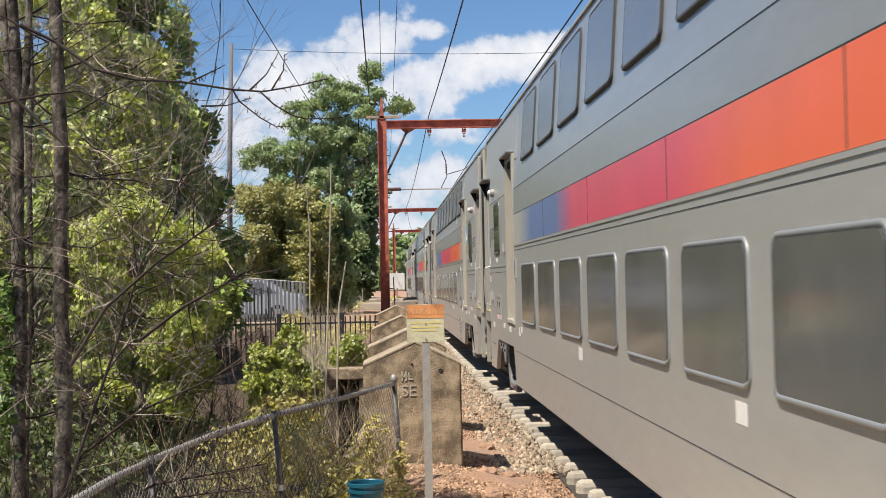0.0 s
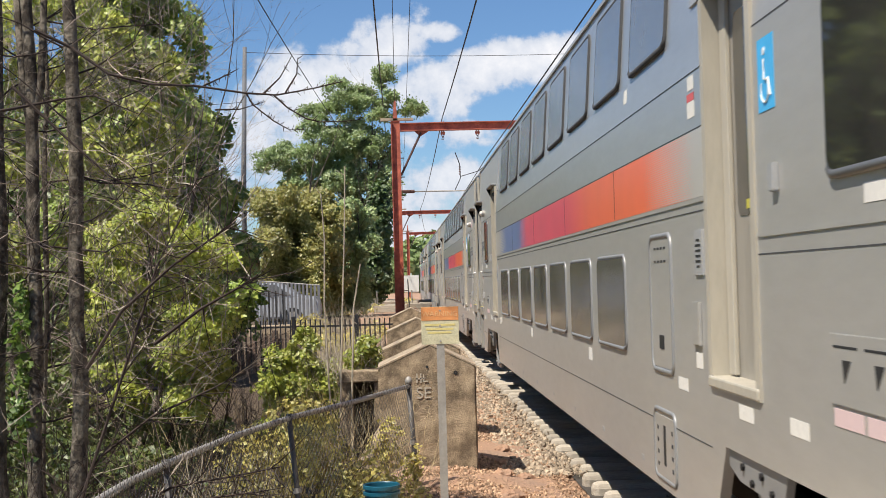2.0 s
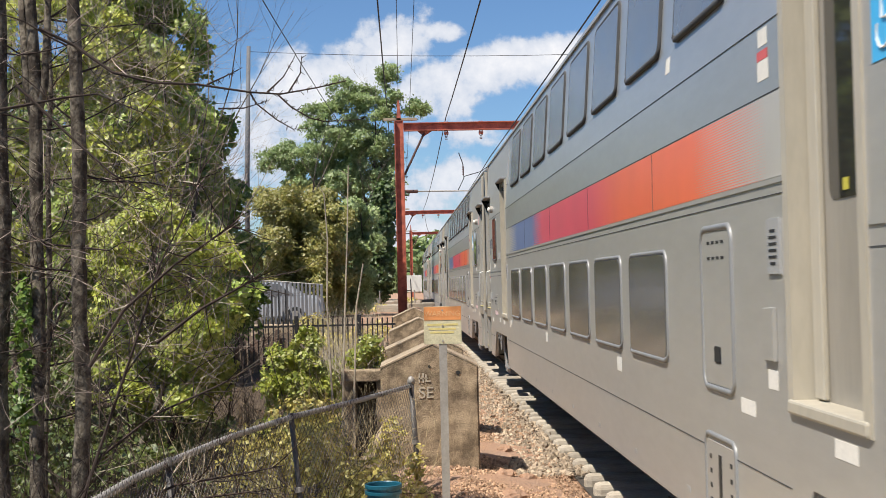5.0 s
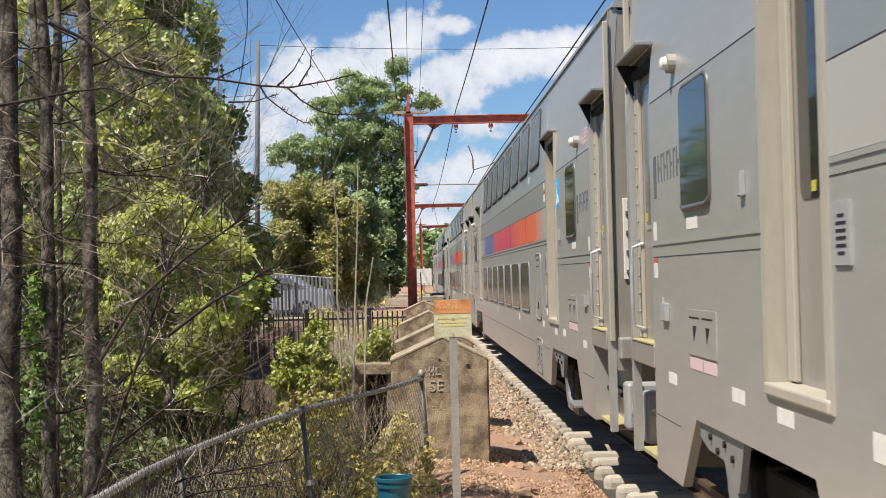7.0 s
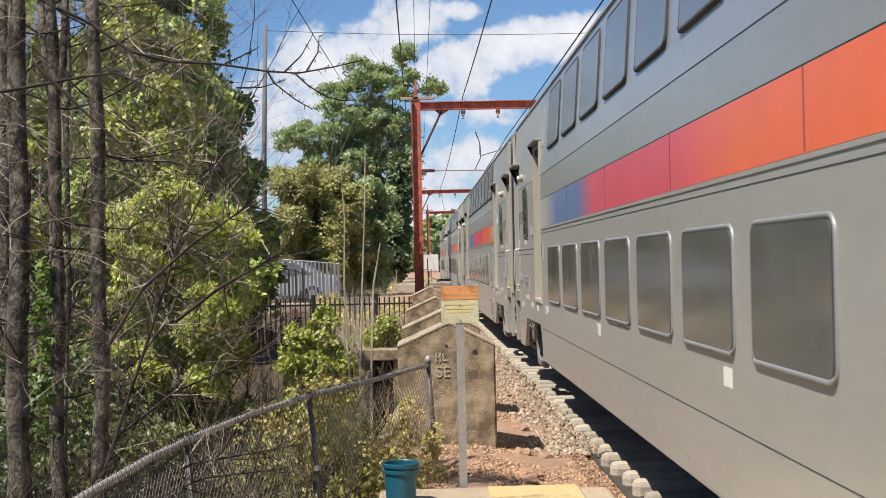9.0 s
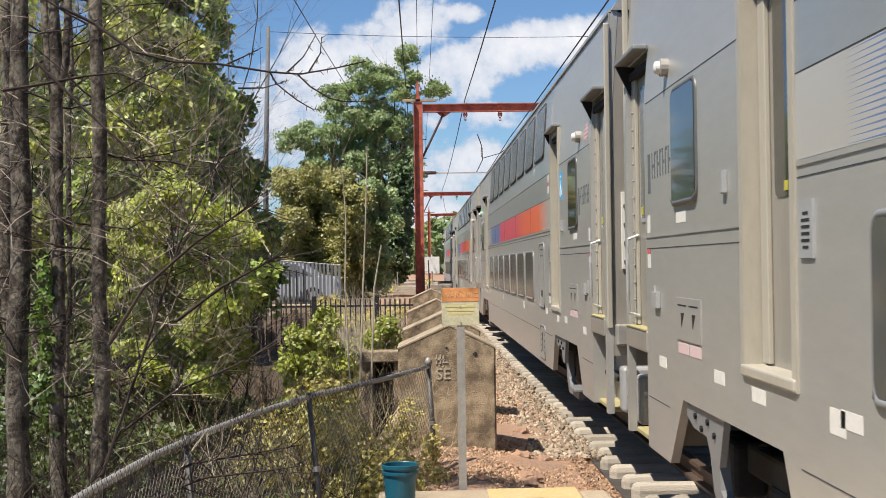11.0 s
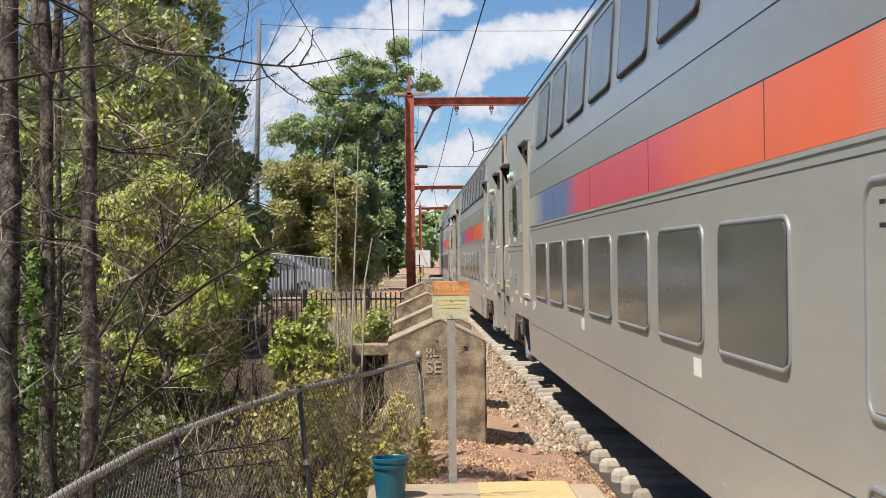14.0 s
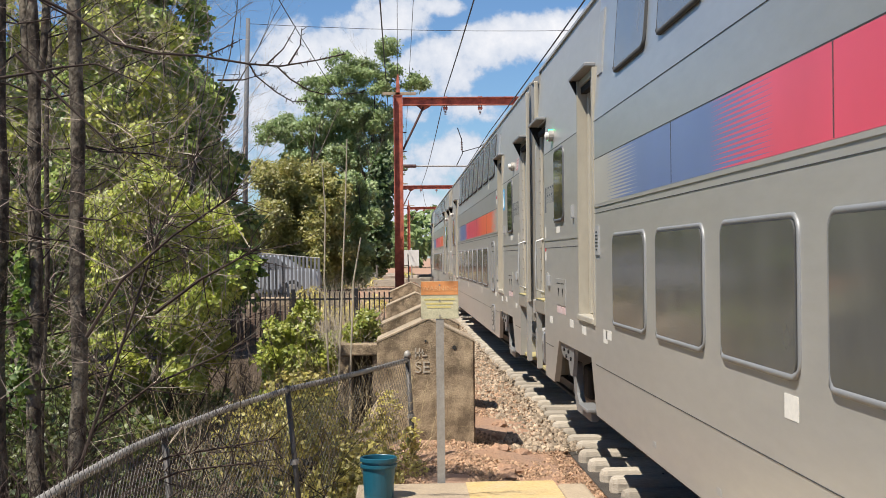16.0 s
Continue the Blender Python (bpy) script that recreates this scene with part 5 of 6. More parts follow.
woods = leaf_cloud("distant_woods", [((-60 + 14 * k, 262 + (k % 3) * 12, 4.5 + (k * 7 % 4)), (12, 8, 5.5)) for k in range(14)], 26000, 1.5, LEAF_LOCUST, None, 41, 1.2, 0.5, 10)
tagged(woods, "hazy green woods at the end of the line", "woods", kind="stuff")


def bare_stem(x, y, r, top, seed, lean=0.0, fork=None, label="slender grey tree trunk with lichen and bare twigs"):
    """A thin trunk with bare side twigs."""
    g = ground_z(x, y) - 0.1
    t = thing("slender_tree", label, "tree", x, y, g, "slender trunks behind the fence")
    rng, bm = random.Random(seed), bmesh.new()
    n = 34
    pts = [Vector((lean * k / n + 0.07 * noise.noise(Vector((seed * 3.1, k * 0.13, 0))) + 0.012 * noise.noise(Vector((seed, k * 0.6, 7))), 0.06 * noise.noise(Vector((k * 0.13, seed * 2.3, 4))), (top - g) * k / n)) for k in range(n + 1)]
    tube(bm, pts, [r * (1.22 - 0.45 * k / n) * (1 + 0.13 * noise.noise(Vector((k * 0.55, seed, 2)))) for k in range(n + 1)], 12)
    for v in bm.verts:
        v.co += 0.006 * noise.noise_vector(v.co * 17)
    part("trunk", bm, BARK, t, smooth=True)
    for k in range(14):
        tw = bmesh.new()
        at = pts[rng.randint(11, n)]
        a = rng.uniform(0, 6.28)
        limbs(tw, rng, at, (math.cos(a), math.sin(a) * 0.5, rng.uniform(-0.1, 0.7)), rng.uniform(0.5, 1.1), 0.007, 2, 0.85, 4, 0.34, 4)
        part("twig", tw, TWIG, t)
    # sparse unseen crown, added overhead to throw dappled shade on the trunks
    crown = [((lean + rng.uniform(-0.5, 0.5), rng.uniform(-0.6, 0.5), top - g + 0.45 + rng.uniform(0, 0.9)), (0.5, 0.5, 0.3)) for k in range(2 if r > 0.03 else 0)]
    if crown:
        leaf_cloud("crown", crown, 800, 0.075, LEAF_DARK, t, seed + 200, 0.16, 0.1, 13)
    if fork:
        fk = bmesh.new()
        for dx, tz in fork:
            tube(fk, [pts[24], pts[24] + Vector((dx * 0.5, 0, 0.25)), pts[24] + Vector((dx, 0, tz))], [r * 0.7, r * 0.6, r * 0.4], 8)
        part("fork", fk, BARK, t, smooth=True)
    return t


bare_stem(-2.53, 8.1, 0.066, 4.4, 1, 0.02)
ivied = bare_stem(-2.27, 8.1, 0.044, 4.4, 2, 0.0, [(-0.10, 1.2), (0.12, 1.3)], "slender grey tree trunk with green ivy climbing it")
leaf_cloud("ivy", [((-0.06, -0.03, 1.75 + 0.22 * k), (0.075, 0.07, 0.14)) for k in range(5)], 520, 0.05, LEAF_DARK, ivied, 91, 0.05, 0.3, 8)["label"] = "climbing green ivy"
bare_stem(-2.02, 8.1, 0.048, 4.4, 3, 0.02)
bare_stem(-2.42, 8.6, 0.018, 4.4, 4, 0.1)
bare_stem(-2.9, 9.2, 0.05, 4.6, 6, -0.05)

# long bare branches that reach across the view
BOUGHS = [((-2.1, 3.36), (-1.9, 3.26), (-1.67, 3.09), (-1.44, 3.03), (-1.17, 3.01), (-0.87, 2.96), (-0.69, 2.95), (-0.47, 2.98), (-0.3, 3.02)),
          ((-0.87, 2.96), (-0.83, 2.89), (-0.71, 2.79), (-0.62, 2.74), (-0.54, 2.74)), ((-0.71, 2.95), (-0.63, 2.87), (-0.52, 2.8), (-0.44, 2.78), (-0.31, 2.78), (-0.2, 2.79)),
          ((-0.77, 2.96), (-0.67, 3.05), (-0.6, 3.17)), ((-0.64, 2.96), (-0.57, 3.07), (-0.56, 3.17)), ((-2.44, 2.87), (-2.24, 2.9), (-1.97, 2.95), (-1.77, 2.97), (-1.5, 2.85)),
          ((-1.06, 2.87), (-0.91, 2.87), (-0.76, 2.91)), ((-1.12, 3.01), (-1.01, 3.06), (-0.91, 3.11)), ((-2.24, 3.03), (-1.94, 2.73), (-1.68, 2.49), (-1.45, 2.36))]
bough = thing("bare_bough", "dark bare thorny branch reaching out against the sky", "branch", -2.1, 7.6, 0)
rng = random.Random(8)
for q, line in enumerate(BOUGHS):
    r0 = 0.011 if q in (0, 5, 8) else 0.006
    bm = bmesh.new()
    pts = [Vector((x + 2.1, 0.02 * rng.uniform(-1, 1), z)) for x, z in line]
    tube(bm, pts, [r0 * (1 - 0.7 * k / (len(pts) - 1)) for k in range(len(pts))], 6)
    for a, b in zip(pts, pts[1:]):
        for k in range(7):
            p = a.lerp(b, rng.random())
            tube(bm, [p, p + Vector((rng.uniform(-0.01, 0.03), rng.uniform(-0.02, 0.02), rng.uniform(-0.03, 0.03)))], [0.0032, 0.0018], 3)
    part("branch", bm, TWIG, bough)

STEMS = [((-1.72, 0.71), (-1.59, 1.1), (-1.45, 1.52), (-1.32, 1.94), (-1.18, 2.22), (-1.1, 2.43)), ((-1.81, 0.62), (-1.63, 0.92), (-1.35, 1.13), (-1.02, 1.27), (-0.78, 1.39)), ((-1.32, 1.52), (-1.08, 1.7), (-0.86, 1.82), (-0.77, 1.88)),
         ((-1.68, 1.4), (-1.5, 1.7), (-1.23, 1.94), (-1.01, 2.09), (-0.89, 2.18)), ((-1.54, 0.62), (-1.24, 0.75), (-0.93, 0.79), (-0.66, 0.83)), ((-1.48, 0.56), (-1.18, 0.67), (-0.81, 0.7))]
shrub = thing("arching_shrub", "brown arching bare shrub against the fence", "shrub", -1.7, 6.95, -0.3)
for q, line in enumerate(STEMS):
    bm = bmesh.new()
    pts = [Vector((x + 1.7, 0.04 * k, z + 0.3)) for k, (x, z) in enumerate(line)]
    if line[0][1] < 0.8:
        pts.insert(0, Vector((0.02 * q - 0.05, 0, 0)))
    tube(bm, pts, [0.011 - 0.008 * k / len(pts) for k in range(len(pts))], 6)
    part("stem", bm, TWIG, shrub)
    for a, b in zip(pts[1:], pts[2:]):
        for k in range(8):
            bm = bmesh.new()
            limbs(bm, rng, a.lerp(b, rng.random()), (rng.uniform(-0.3, 1), rng.uniform(-0.5, 0.5), rng.uniform(-0.5, 0.9)), rng.uniform(0.15, 0.45), 0.004, 1, 0.7, 3, 0.2, 3)
            part("twig", bm, TWIG if k else PALE_TWIG, shrub)


def thicket(name, label, x0, x1, y0, y1, z0, z1, count, length, radius, mat, seed, up=0.7, depth=1):
    """A tangle of thin bare stems."""
    rng, bm = random.Random(seed), bmesh.new()
    for k in range(count):
        p = (rng.uniform(x0, x1), rng.uniform(y0, y1), rng.uniform(z0, z1))
        limbs(bm, rng, p, (rng.uniform(-0.8, 0.8), rng.uniform(-0.5, 0.5), rng.uniform(0.1, 1) * up + 0.15), length * rng.uniform(0.5, 1.2), radius * 0.68, depth, 0.85, 3, 0.36, 3)
    return tagged(link(name, bm, mat), label, "brush", kind="stuff")


thicket("twig_tangle", "tangle of purplish bare twigs among the trunks", -3.2, -1.5, 7.6, 10.0, 0.4, 3.2, 150, 0.8, 0.005, TWIG, 51, 0.5, 2)
thicket("brown_twig_tangle", "dense tangle of reddish brown bare twigs in front of the trees", -3.0, -1.25, 7.7, 10.6, 0.9, 3.5, 330, 0.7, 0.0042, BROWN_TWIG, 58, 0.35, 2)
thicket("pale_twig_tangle", "pale dry twigs among the trunks", -3.4, -1.4, 8.4, 11.2, 0.6, 3.2, 80, 0.8, 0.005, PALE_TWIG, 52, 0.6, 2)
thicket("dry_brush", "brown dry stems behind the chain-link fence", -1.9, 0.0, 10.0, 13.0, -0.7, 0.0, 420, 1.05, 0.0055, STRAW, 53, 1.3)
thicket("dark_brush", "dark dead stems in the ravine", -3.2, -0.5, 8.5, 12.5, -0.8, 0.2, 260, 0.9, 0.006, TWIG, 54, 0.8, 2)
thicket("crown_twigs", "brown and grey bare twigs high among the trunks", -3.1, -1.3, 8.0, 10.5, 2.2, 3.9, 170, 0.8, 0.0045, PALE_TWIG, 59, 0.3, 2)
thicket("bank_brush", "dark dead stems on the bare bank below the trees", -3.6, -1.5, 13.0, 24.0, -0.8, -0.4, 260, 0.8, 0.009, TWIG, 65, 0.9)
thicket("dirt_weeds", "dry straw weeds behind the iron fence", -2.4, -0.4, 30.5, 38.0, 0.0, 0.6, 320, 0.7, 0.010, PALE_TWIG, 66, 1.5)
thicket("fence_weeds", "tall dry weeds along the black iron fence", -1.9, -0.2, 26.5, 28.3, -0.3, 0.1, 260, 0.75, 0.007, PALE_TWIG, 60, 1.6)
thicket("dead_weeds", "dry brown weeds growing on the ledge", -0.95, -0.25, 16.2, 17.4, 0.6, 0.75, 170, 0.42, 0.004, PALE_TWIG, 55, 1.5)
thicket("undergrowth", "dark tangled undergrowth at the foot of the trunks", -3.6, -1.45, 6.2, 9.0, -0.7, 0.4, 330, 0.75, 0.007, TWIG, 56, 0.7, 2)
thicket("undergrowth_canes", "brown canes leaning over the fence", -2.6, -1.3, 5.6, 8.6, -0.4, 0.4, 70, 1.0, 0.007, TWIG, 57, 0.6, 1)
# undergrowth leaves coloured dark in place of shade
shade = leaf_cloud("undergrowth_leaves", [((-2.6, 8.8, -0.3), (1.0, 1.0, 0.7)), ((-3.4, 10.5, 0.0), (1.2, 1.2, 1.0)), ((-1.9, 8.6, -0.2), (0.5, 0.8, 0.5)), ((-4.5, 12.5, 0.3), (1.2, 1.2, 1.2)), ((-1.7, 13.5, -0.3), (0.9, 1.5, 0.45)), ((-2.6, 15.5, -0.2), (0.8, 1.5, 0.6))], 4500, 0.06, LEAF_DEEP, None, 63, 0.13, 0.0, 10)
tagged(shade, "green undergrowth leaves with shade put into their colour", "weeds", kind="stuff")
straw = leaf_cloud("straw_weeds", [((-1.9, 31.5, 0.3), (0.5, 0.8, 0.4)), ((-1.2, 32.5, 0.4), (0.5, 0.8, 0.35)), ((-0.6, 33.5, 0.6), (0.3, 0.8, 0.25)), ((-2.4, 34.5, 0.7), (0.5, 0.8, 0.4)), ((-2.0, 47.0, 0.8), (0.8, 1.0, 0.35)), ((-0.9, 50.0, 0.8), (0.5, 1.0, 0.25)), ((0.3, 63.0, 0.8), (0.6, 1.0, 0.35))], 9000, 0.07, LEAF_DRY, None, 67, 0.14, 0.0, 7)
tagged(straw, "straw-coloured weeds on the dirt bank", "weeds", kind="stuff")
weeds = leaf_cloud("yellow_weeds", [((-0.35, 10.4, 0.15), (0.35, 0.5, 0.30)), ((-0.75, 10.6, 0.45), (0.3, 0.5, 0.35)), ((-0.1, 10.5, 0.0), (0.3, 0.4, 0.25)), ((-0.6, 10.5, -0.1), (0.5, 0.5, 0.25)), ((0.1, 11.3, 0.15), (0.10, 0.1, 0.28)), ((-1.2, 10.8, 0.3), (0.4, 0.5, 0.4)), ((-0.15, 11.6, 0.35), (0.16, 0.2, 0.3)), ((-0.95, 11.8, 0.55), (0.35, 0.4, 0.3)), ((-0.25, 9.9, -0.05), (0.3, 0.3, 0.25))], 9500, 0.045, LEAF_DRY, None, 61, 0.08, 0.1, 9)
tagged(weeds, "yellowing weeds along the fence", "weeds", kind="stuff")
litter = leaf_cloud("brush_leaves", [((-1.6, 10.5, -0.2), (0.9, 0.8, 0.4)), ((-2.2, 9.5, 0.2), (0.6, 0.6, 0.7))], 1300, 0.05, LEAF_SHADE, None, 62, 0.12, 0.1, 8)
tagged(litter, "green leaves low among the brush", "weeds", kind="stuff")
for k, line in enumerate((((-0.82, 0.2), (-0.87, 1.56), (-0.85, 2.35), (-0.88, 2.88)), ((-0.72, 0.2), (-0.66, 1.55), (-0.62, 2.34), (-0.59, 3.2)), ((-0.58, 0.4), (-0.53, 1.55), (-0.44, 2.05)))):
    t = thing("dry_sapling", "tall thin pale dead sapling", "sapling", line[0][0], 15, -0.45, "dead saplings")
    bm = bmesh.new()
    pts = [Vector((0, 0, 0))] + [Vector((x - line[0][0], 0, z + 0.45)) for x, z in line]
    tube(bm, pts, [0.014 - 0.002 * q for q in range(len(pts))], 6)
    for q in range(7):
        p = pts[1].lerp(pts[-1], rng.random())
        tube(bm, [p, p + Vector((rng.uniform(-0.12, 0.12), 0, rng.uniform(0.03, 0.14)))], [0.004, 0.002], 3)
    part("stem", bm, PALE_TWIG, t)

# ---- fences, sign, bucket and small things ----


def chain_link():
    f = thing("chain_link_fence", "grey galvanised chain-link fence with a bent top rail", "fence")
    line = [Vector(p) for p in ((0.07, 11.9, 0.86), (-0.40, 10.45, 0.86), (-0.80, 9.35, 0.865), (-1.10, 8.3, 0.855), (-1.27, 7.4, 0.85), (-1.36, 6.5, 0.86), (-1.42, 5.5, 0.86), (-1.46, 4.0, 0.86))]
    part("top_rail", tube(bmesh.new(), line, 0.021, 10), GALV, f, smooth=True)
    lens = [0.0]
    for a, b in zip(line, line[1:]):
        lens.append(lens[-1] + (b - a).length)

    def along(s):
        for i in range(len(line) - 1):
            if s <= lens[i + 1]:
                return line[i].lerp(line[i + 1], (s - lens[i]) / (lens[i + 1] - lens[i]))
        return line[-1]

    for s, lean in ((0.0, 0.07), (2.75, 0.12), (5.0, 0.10), (7.4, 0.0)):
        p = along(s)
        po = part("post", tube(bmesh.new(), [p + Vector((lean, -0.02, -1.25)), p + Vector((0, 0, 0.03))], 0.024 if s == 0.0 else 0.019, 10), WIRE, f, smooth=True)
        if s == 0.0:
            part("cap", tube(bmesh.new(), [p + Vector((0, 0, 0.02)), p + Vector((0, 0, 0.05)), p + Vector((0, 0, 0.075)), p + Vector((0, 0, 0.09))], [0.033, 0.035, 0.027, 0.008], 10), GALV, po, smooth=True)
        part("band", tube(bmesh.new(), [p + Vector((lean * 0.4, -0.01, -0.5)), p + Vector((lean * 0.43, -0.01, -0.535))], 0.033, 10), GALV, po)
    bm = bmesh.new()
    step, n = 0.068, 0
    s = 0.0
    while s < 7.7:
        pts, k, z = [], 0, 0.045
        while z > -1.05:
            w = step * (0.5 if (k + n) % 2 else -0.02)
            p = along(max(0.0, min(7.75, s + w)))
            sag = 0.02 * noise.noise(Vector((s * 1.2, z * 2, 0)))
            pts.append(p + Vector((sag + 0.024, 0, z)))
            z -= 0.038
            k += 1
        tube(bm, pts, 0.0019, 3, False)
        s += step / 2
        n += 1
    part("mesh", bm, WIRE, f, "woven wire mesh")
    return f


chain_link()


def iron_fence():
    f = thing("iron_fence", "black wrought-iron picket fence", "fence", 0, 28.6, 0)
    part("top_rail", boxes((-4.05, -0.15, -0.02, 0.02, 0.89, 0.93)), IRON, f)
    part("bottom_rail", boxes((-3.9, -0.15, -0.02, 0.02, 0.02, 0.06)), IRON, f)
    one = boxes((-0.015, 0.015, -0.015, 0.015, -0.1, 1.06))
    first = part("picket", one, IRON, f)
    first.location = (-3.85, 0, 0)
    for k in range(1, 34):
        p = new("picket", first.data)
        p.parent = f
        p.location = (-3.85 + 0.11 * k, 0, 0)
    for x in (-3.9, -2.35, -0.95):
        part("post", boxes((x - 0.045, x + 0.045, -0.045, 0.045, -0.3, 1.14), bevel=0.01), IRON, f)
    side = part("gate_post", boxes((-4.05, -3.95, -0.3, 0.3, -0.3, 0.62), bevel=0.02), IRON, f)
    return f


iron_fence()
rng = random.Random(77)
SLAT = material("grey_blue_slat", (0.22, 0.225, 0.24), 0.6, 0.2, scale=6, vary=0.3, pieces=0.35)
CARPAINT = material("silver_car_paint", (0.62, 0.65, 0.70), 0.3, 0.4, scale=3, vary=0.08, bump=0)


def parked_car(x, y, z):
    """A silver car, mostly behind the screen."""
    c = thing("parked_car", "silver car parked behind the slatted screen", "car", x, y, z)
    side = [(-2.1, 0.28), (-2.15, 0.62), (-1.95, 0.80), (-1.0, 0.92), (-0.45, 1.36), (0.9, 1.40), (1.55, 0.98), (2.1, 0.92), (2.18, 0.40), (2.1, 0.28)]
    bm = prism(bmesh.new(), side, 1, -0.85, 0.85)
    bmesh.ops.bevel(bm, geom=list(bm.edges), offset=0.06, segments=2, affect="EDGES")
    body = part("body", bm, CARPAINT, c)
    for sgn in (-1, 1):
        ys = (0.853 * sgn, 0.862 * sgn)
        part("side_window", prism(bmesh.new(), [(-0.85, 0.95), (-0.40, 1.30), (0.22, 1.33), (0.22, 0.95)], 1, min(ys), max(ys)), GLASS_UP, body)
        part("side_window", prism(bmesh.new(), [(0.30, 0.95), (0.30, 1.33), (0.85, 1.33), (1.32, 0.98)], 1, min(ys), max(ys)), GLASS_UP, body)
        for wx in (-1.32, 1.35):
            w = part("wheel", tube(bmesh.new(), [(wx, 0.66 * sgn, 0.31), (wx, 0.88 * sgn, 0.31)], 0.31, 22), GASKET, c)
            part("rim", tube(bmesh.new(), [(wx, 0.87 * sgn, 0.31), (wx, 0.89 * sgn, 0.31)], [0.2, 0.18], 16), GALV, w)
    part("windscreen", prism(bmesh.new(), [(-1.02, 0.945), (-0.50, 1.365), (-0.52, 1.375), (-1.04, 0.955)], 1, -0.7, 0.7), GLASS_UP, body)
    part("headlight", boxes((-2.13, -2.08, -0.8, -0.5, 0.60, 0.72), bevel=0.015), STICKER, body)
    part("headlight", boxes((-2.13, -2.08, 0.5, 0.8, 0.60, 0.72), bevel=0.015), STICKER, body)
    return c


parked_car(-4.6, 40.2, ground_z(-4.6, 40.2) + 0.02)
scr = thing("slatted_screen", "grey weathered metal slat screen fence", "fence", 0, 37.5, 0)
slat0 = part("slat", boxes((-0.034, 0.034, -0.012, 0.012, 0.55, 1.96), bevel=0.004), SLAT, scr)
slat0.location = (-4.12, 0, 0.03)
for k in range(1, 17):
    p = new("slat", slat0.data)
    p.parent = scr
    p.location = (-4.12 + 0.112 * k, rng.uniform(-0.02, 0.02), 0.03 - 0.010 * k)
    p.rotation_euler = (0, 0, rng.uniform(-0.25, 0.25))
part("rail", tube(bmesh.new(), [(-4.15, 0.02, 2.0), (-2.30, 0.02, 1.82)], 0.02, 6), GALV, scr)
for x in (-3.75, -3.55, -3.35):
    part("post", boxes((x - 0.02, x + 0.02, -0.3, -0.26, 0.0, 1.7)), IRON, scr)
part("kerb", boxes((-4.3, -2.7, -0.8, -0.35, -0.3, 0.72), bevel=0.03), COPING, scr, "pale concrete kerb wall")
BOARD = material("weathered_brown_board", (0.20, 0.13, 0.09), 0.9, scale=3, vary=0.4, fine=30, bump=0.5, tint=(0.07, 0.05, 0.04), pieces=0.5, stretch=(1, 1, 0.2))
pile = thing("leaning_boards", "dark weathered boards leaning upright behind the iron fence", "board pile", -3.2, 30.2, -0.3)
for k in range(9):
    p = part("board", boxes((-0.07, 0.07, -0.02, 0.02, 0.0, rng.uniform(0.75, 1.25)), bevel=0.005), BOARD, pile)
    p.location = (-0.85 + 0.16 * k + rng.uniform(-0.06, 0.06), rng.uniform(-0.1, 0.1), 0)
    p.rotation_euler = (-0.12, rng.uniform(-0.05, 0.05), rng.uniform(-0.3, 0.3))
low = thing("low_fence", "low grey wire fence falling away along the dirt bank", "fence", -2.3, 48, 0)
for k in range(5):
    part("post", boxes((0.35 * k - 0.02, 0.35 * k + 0.02, 1.2 * k - 0.02, 1.2 * k + 0.02, 0.3, 1.72 - 0.05 * k)), GALV, low)
part("panel", boxes((0.0, 1.4, 2.3, 2.33, 0.72, 1.25)), GALV, low)

# culvert ledge and broken slab left of the first block
cul = thing("culvert_headwall", "brown concrete culvert ledge with a dark opening", "culvert", -0.5, 16, 0)
part("lintel", boxes((-0.27, 0.27, -0.05, 1.2, 0.60, 0.74), bevel=0.015), CONCRETE, cul)
part("pier", boxes((-0.26, -0.10, 0.0, 1.2, -0.6, 0.598), bevel=0.01), CONCRETE, cul)
part("pier", boxes((0.16, 0.25, 0.0, 1.2, -0.6, 0.598), bevel=0.01), CONCRETE, cul)
part("back_wall", boxes((-0.10, 0.16, 0.9, 1.1, -0.6, 0.598)), EARTH, cul)
brk = thing("broken_slab", "tilted broken concrete slab", "concrete slab", -0.42, 14.4, 0)
bm = boxes((-0.12, 0.12, 0, 0.6, -0.6, 0.45), bevel=0.06)
bmesh.ops.rotate(bm, verts=bm.verts, cent=(0, 0, -0.3), matrix=Matrix.Rotation(radians(32), 3, "Y"))
part("slab", bm, COPING, brk)

sign = thing("warning_sign", "small faded orange and cream warning sign on a steel post", "sign", 0.29, 9.22, 0.1)
part("post", prism(bmesh.new(), [(-0.028, -0.004), (0.028, -0.004), (0.028, 0.018), (0.024, 0.018), (0.024, 0.0), (-0.024, 0.0), (-0.024, 0.018), (-0.028, 0.018)], 2, 0.0, 1.40), GALV, sign)
ORANGE = material("faded_orange_sign", (0.70, 0.29, 0.10), 0.55, scale=10, vary=0.15, bump=0)
SIGNW = material("faded_header_words", (0.78, 0.46, 0.22), 0.6, scale=20, vary=0.2, bump=0)
SIGNC = material("faded_cream_sign", (0.62, 0.58, 0.38), 0.6, scale=14, vary=0.35, fine=90, bump=0, tint=(0.45, 0.42, 0.28))
SIGNY = material("faded_yellow_bars", (0.66, 0.56, 0.22), 0.6, scale=20, vary=0.2, bump=0)
pl = part("panel", boxes((-0.135, 0.135, -0.008, -0.005, 1.268, 1.538), bevel=0.001), SIGNC, sign, "faded cream sign panel")
part("header", boxes((-0.133, 0.133, -0.0105, -0.008, 1.44, 1.536)), ORANGE, pl, "faded orange header")
lettering("header_words", "WARNING", 0.053, SIGNW, pl, (0, -0.0115, 1.469), "pale header word")
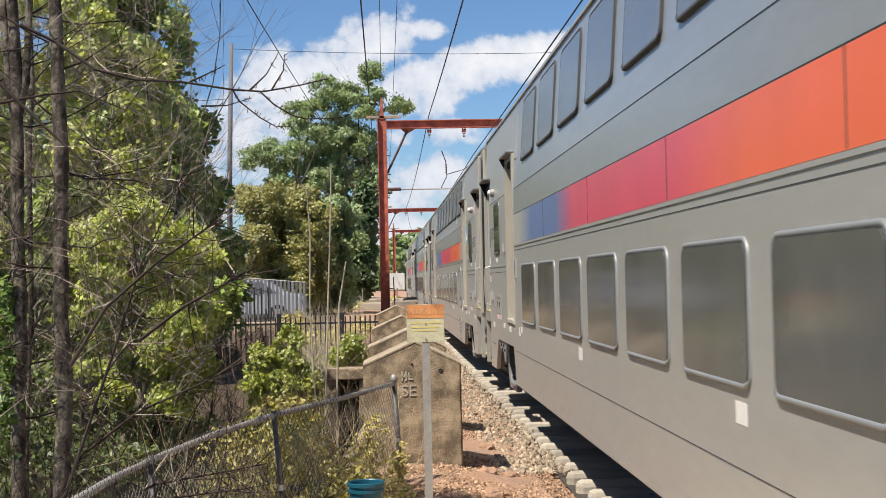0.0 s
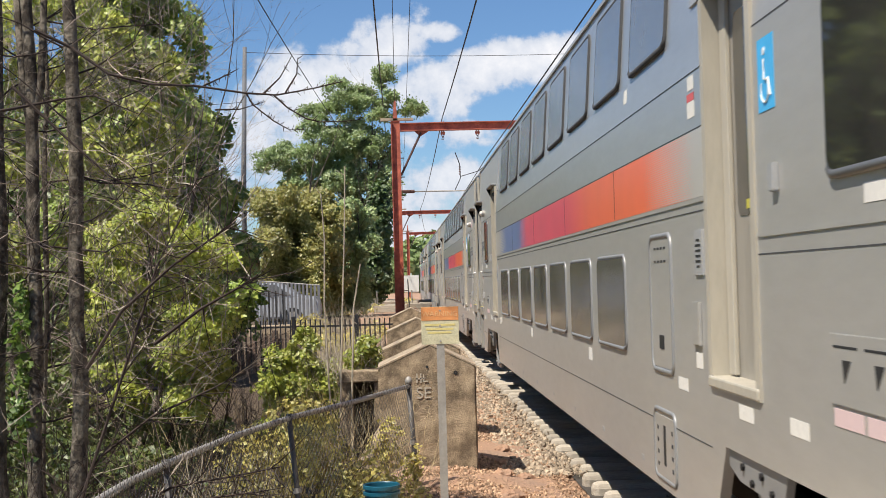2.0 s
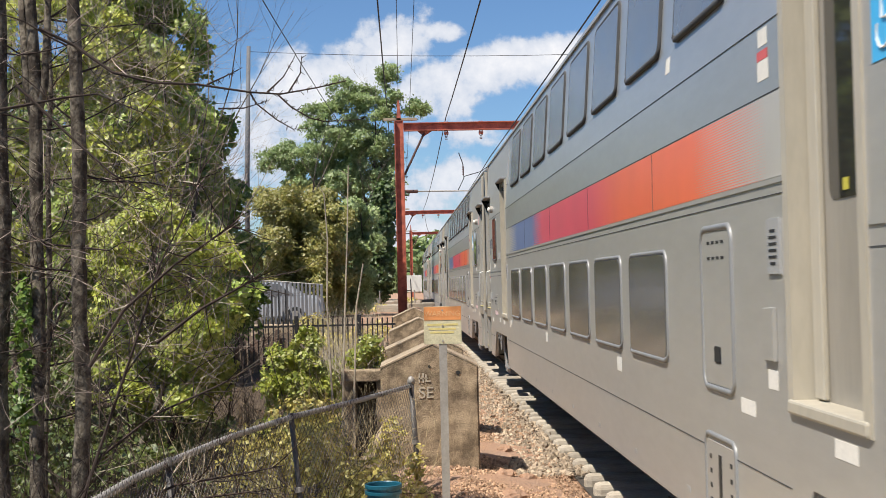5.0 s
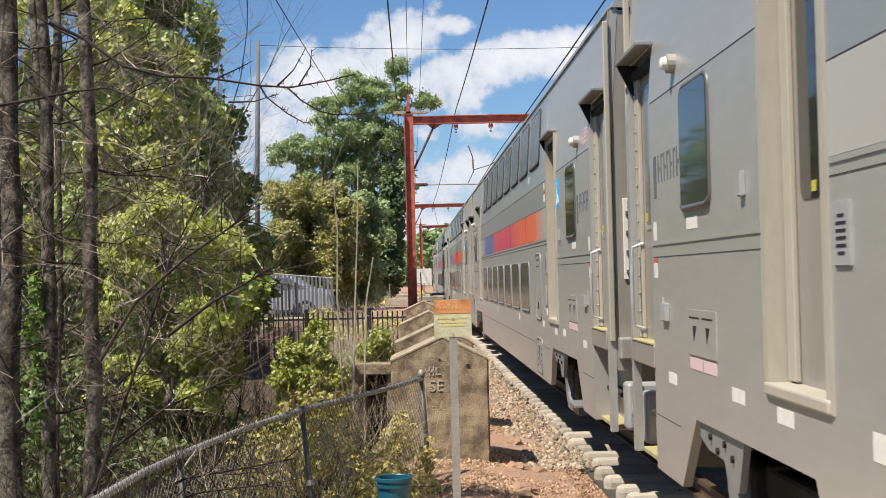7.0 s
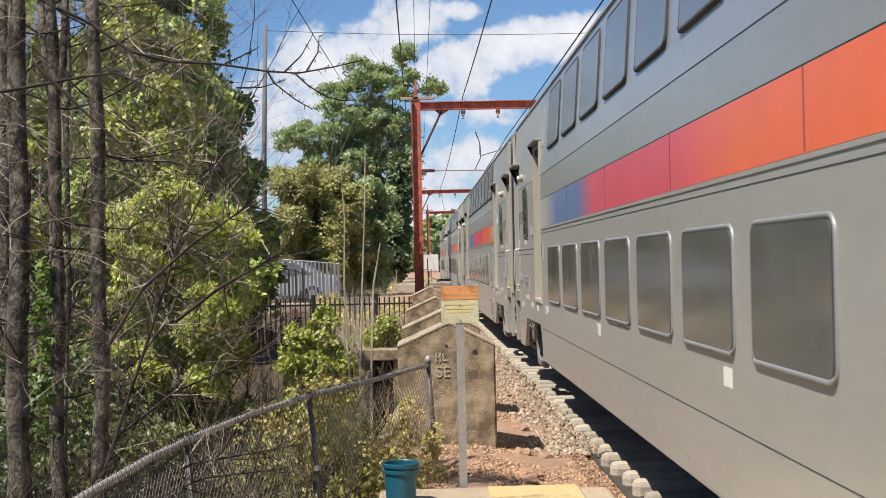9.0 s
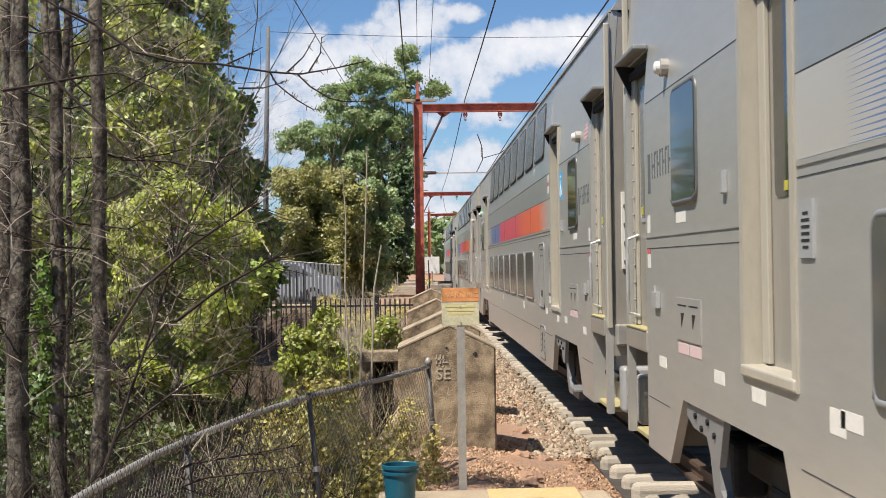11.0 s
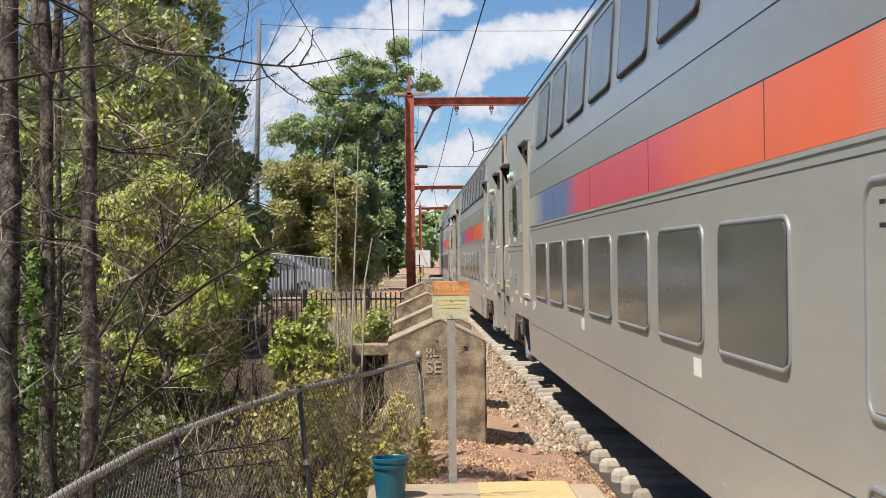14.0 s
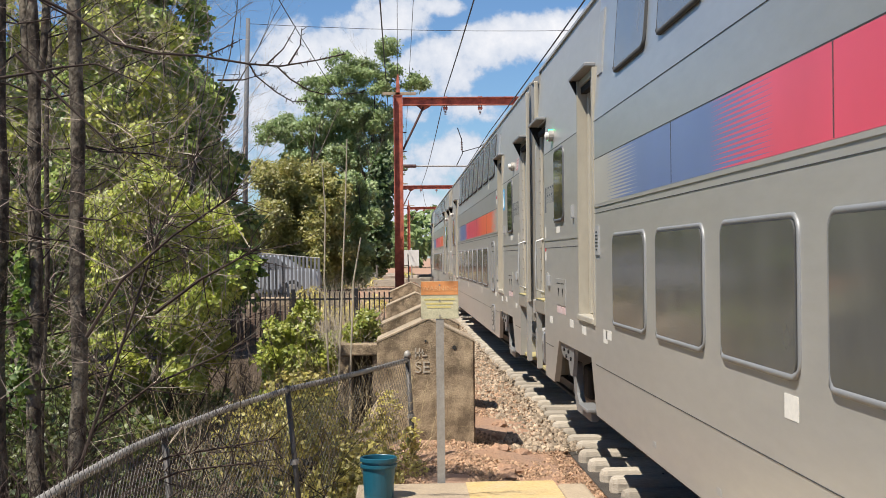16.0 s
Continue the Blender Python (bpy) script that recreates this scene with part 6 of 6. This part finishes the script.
for q, z in enumerate((1.40, 1.37, 1.345)):
    part("text_bar", boxes((-0.11 + 0.01 * q, 0.11 - 0.015 * q, -0.0098, -0.008, z, z + 0.014)), SIGNY, pl)
for q in range(3):
    part("bolt", tube(bmesh.new(), [(0, -0.008, 1.29 + 0.11 * q), (0, -0.014, 1.29 + 0.11 * q)], 0.007, 8), GALV, sign)


def bucket(x, y, z):
    b = thing("bucket", "teal plastic bucket standing on the platform", "bucket", x, y, z)
    prof = [(0.098, 0.0), (0.104, 0.14), (0.109, 0.205), (0.122, 0.206), (0.123, 0.225), (0.112, 0.227), (0.113, 0.245), (0.124, 0.246), (0.125, 0.268), (0.118, 0.272), (0.113, 0.266), (0.100, 0.03), (0.0, 0.028)]
    bm, rings, n = bmesh.new(), [], 36
    for r, h in prof:
        rings.append([bm.verts.new((max(r, 0.001) * math.cos(2 * math.pi * k / n), max(r, 0.001) * math.sin(2 * math.pi * k / n), h)) for k in range(n)])
    for p, q in zip(rings, rings[1:]):
        for k in range(n):
            bm.faces.new((p[k], p[(k + 1) % n], q[(k + 1) % n], q[k]))
    bm.faces.new(rings[0][::-1])
    part("body", bm, TEAL, b)
    hd = [(0.125 * math.cos(a), -0.125 * math.sin(a) * 0.9 - 0.004, 0.235 - 0.17 * math.sin(a)) for a in [math.pi * k / 14 for k in range(15)]]
    part("handle", tube(bmesh.new(), [(-p[0], -p[1], p[2]) for p in hd], 0.003, 5), GALV, b)
    return b


bucket(-0.15, 8.65, 0.20)

bd = thing("white_board", "leaning white board on thin posts beside the track", "board", 0.55, 58, 0.6)
part("panel", boxes((-0.37, 0.37, -0.015, 0.015, 0.82, 1.56), bevel=0.005), WHITE, bd)
part("post", tube(bmesh.new(), [(-0.1, -1.2, 0.0), (-0.14, -1.2, 1.4)], 0.025, 6), CABLE, bd)
part("post", tube(bmesh.new(), [(0.06, -0.03, 0.0), (0.02, -0.03, 0.9)], 0.03, 6), GALV, bd)
for k in range(26):
    x, y = rng.uniform(-2.6, 1.1), rng.uniform(47, 74)
    t = thing("old_timber", "old weathered timber tie lying on the dirt bank", "timber", x, y, ground_z(x, y) + 0.06, "discarded ties", rng.uniform(-30, 30))
    part("beam", boxes((-rng.uniform(0.5, 1.1), rng.uniform(0.4, 1.0), -0.11, 0.11, -0.06, rng.uniform(0.08, 0.22)), bevel=0.02), TIE, t)
for k in range(7):
    x, y = 0.85 + rng.uniform(-0.05, 0.5), rng.uniform(10.2, 16)
    bm = bmesh.new()
    bmesh.ops.create_icosphere(bm, subdivisions=2, radius=1)
    s = rng.uniform(0.05, 0.10)
    for v in bm.verts:
        v.co = v.co * s * (1 + 0.5 * noise.noise(v.co * 1.7 + Vector((k, 0, 0)))) * (1.2 if abs(v.co.x) > 0.3 else 1.0)
        v.co.z *= 0.6
    r = link("rock", bm, DIRT)
    r.location = (x, y, ground_z(x, y) + 0.03)
    tagged(r, "rough brown rock lying in the gravel", "rock", "rocks in the gravel")

# ---- what moves ----
# how far the train has come, second by second
RUN = [(0, -74.14), (0.5, -68.72), (1, -63.50), (1.5, -58.45), (2, -53.6), (2.5, -48.84), (3, -44.1), (3.5, -39.42), (4, -34.9), (4.5, -30.53), (5, -26.29), (5.5, -22.18), (6, -18.20), (6.5, -14.36), (7, -10.72), (7.5, -7.24), (8, -3.85), (8.5, -0.58), (9, 2.60), (9.5, 5.75), (10, 8.80), (10.5, 11.75), (11, 14.60), (11.5, 17.33), (12, 19.67), (12.5, 21.93), (13, 24.06), (13.5, 26.08), (14, 28.00), (14.5, 29.89), (15, 31.75), (15.5, 33.54), (16, 35.15)]


def on_track(y):
    turn = max(0.0, y - CURVE_AT) / CURVE_R
    return pose(TRACK + drift(y), y, 0, 0, 0, -math.degrees(turn))


def turn_wheels(car, i):
    """The near-side wheels roll as the car runs."""
    ts, ds = [t for t, d in RUN], [d for t, d in RUN]
    steps = [0.05 * k for k in range(321)]
    for part_ in car.children_recursive:
        if part_.name.split(".")[0] == "wheel" and part_.location.x == 0 and part_.data.vertices[0].co.x < 0:
            place = part_.location.copy()
            walk(part_, [(t, Matrix.Translation(place) @ Matrix.Rotation((float(np.interp(t, ts, ds)) - ds[0]) / 0.42, 4, "X")) for t in steps])


def motions():
    for i, car in enumerate(cars):
        walk(car, [(t, on_track((i - 4) * LEN + LEN / 2 - d)) for t, d in RUN])
        turn_wheels(car, i)


motions()
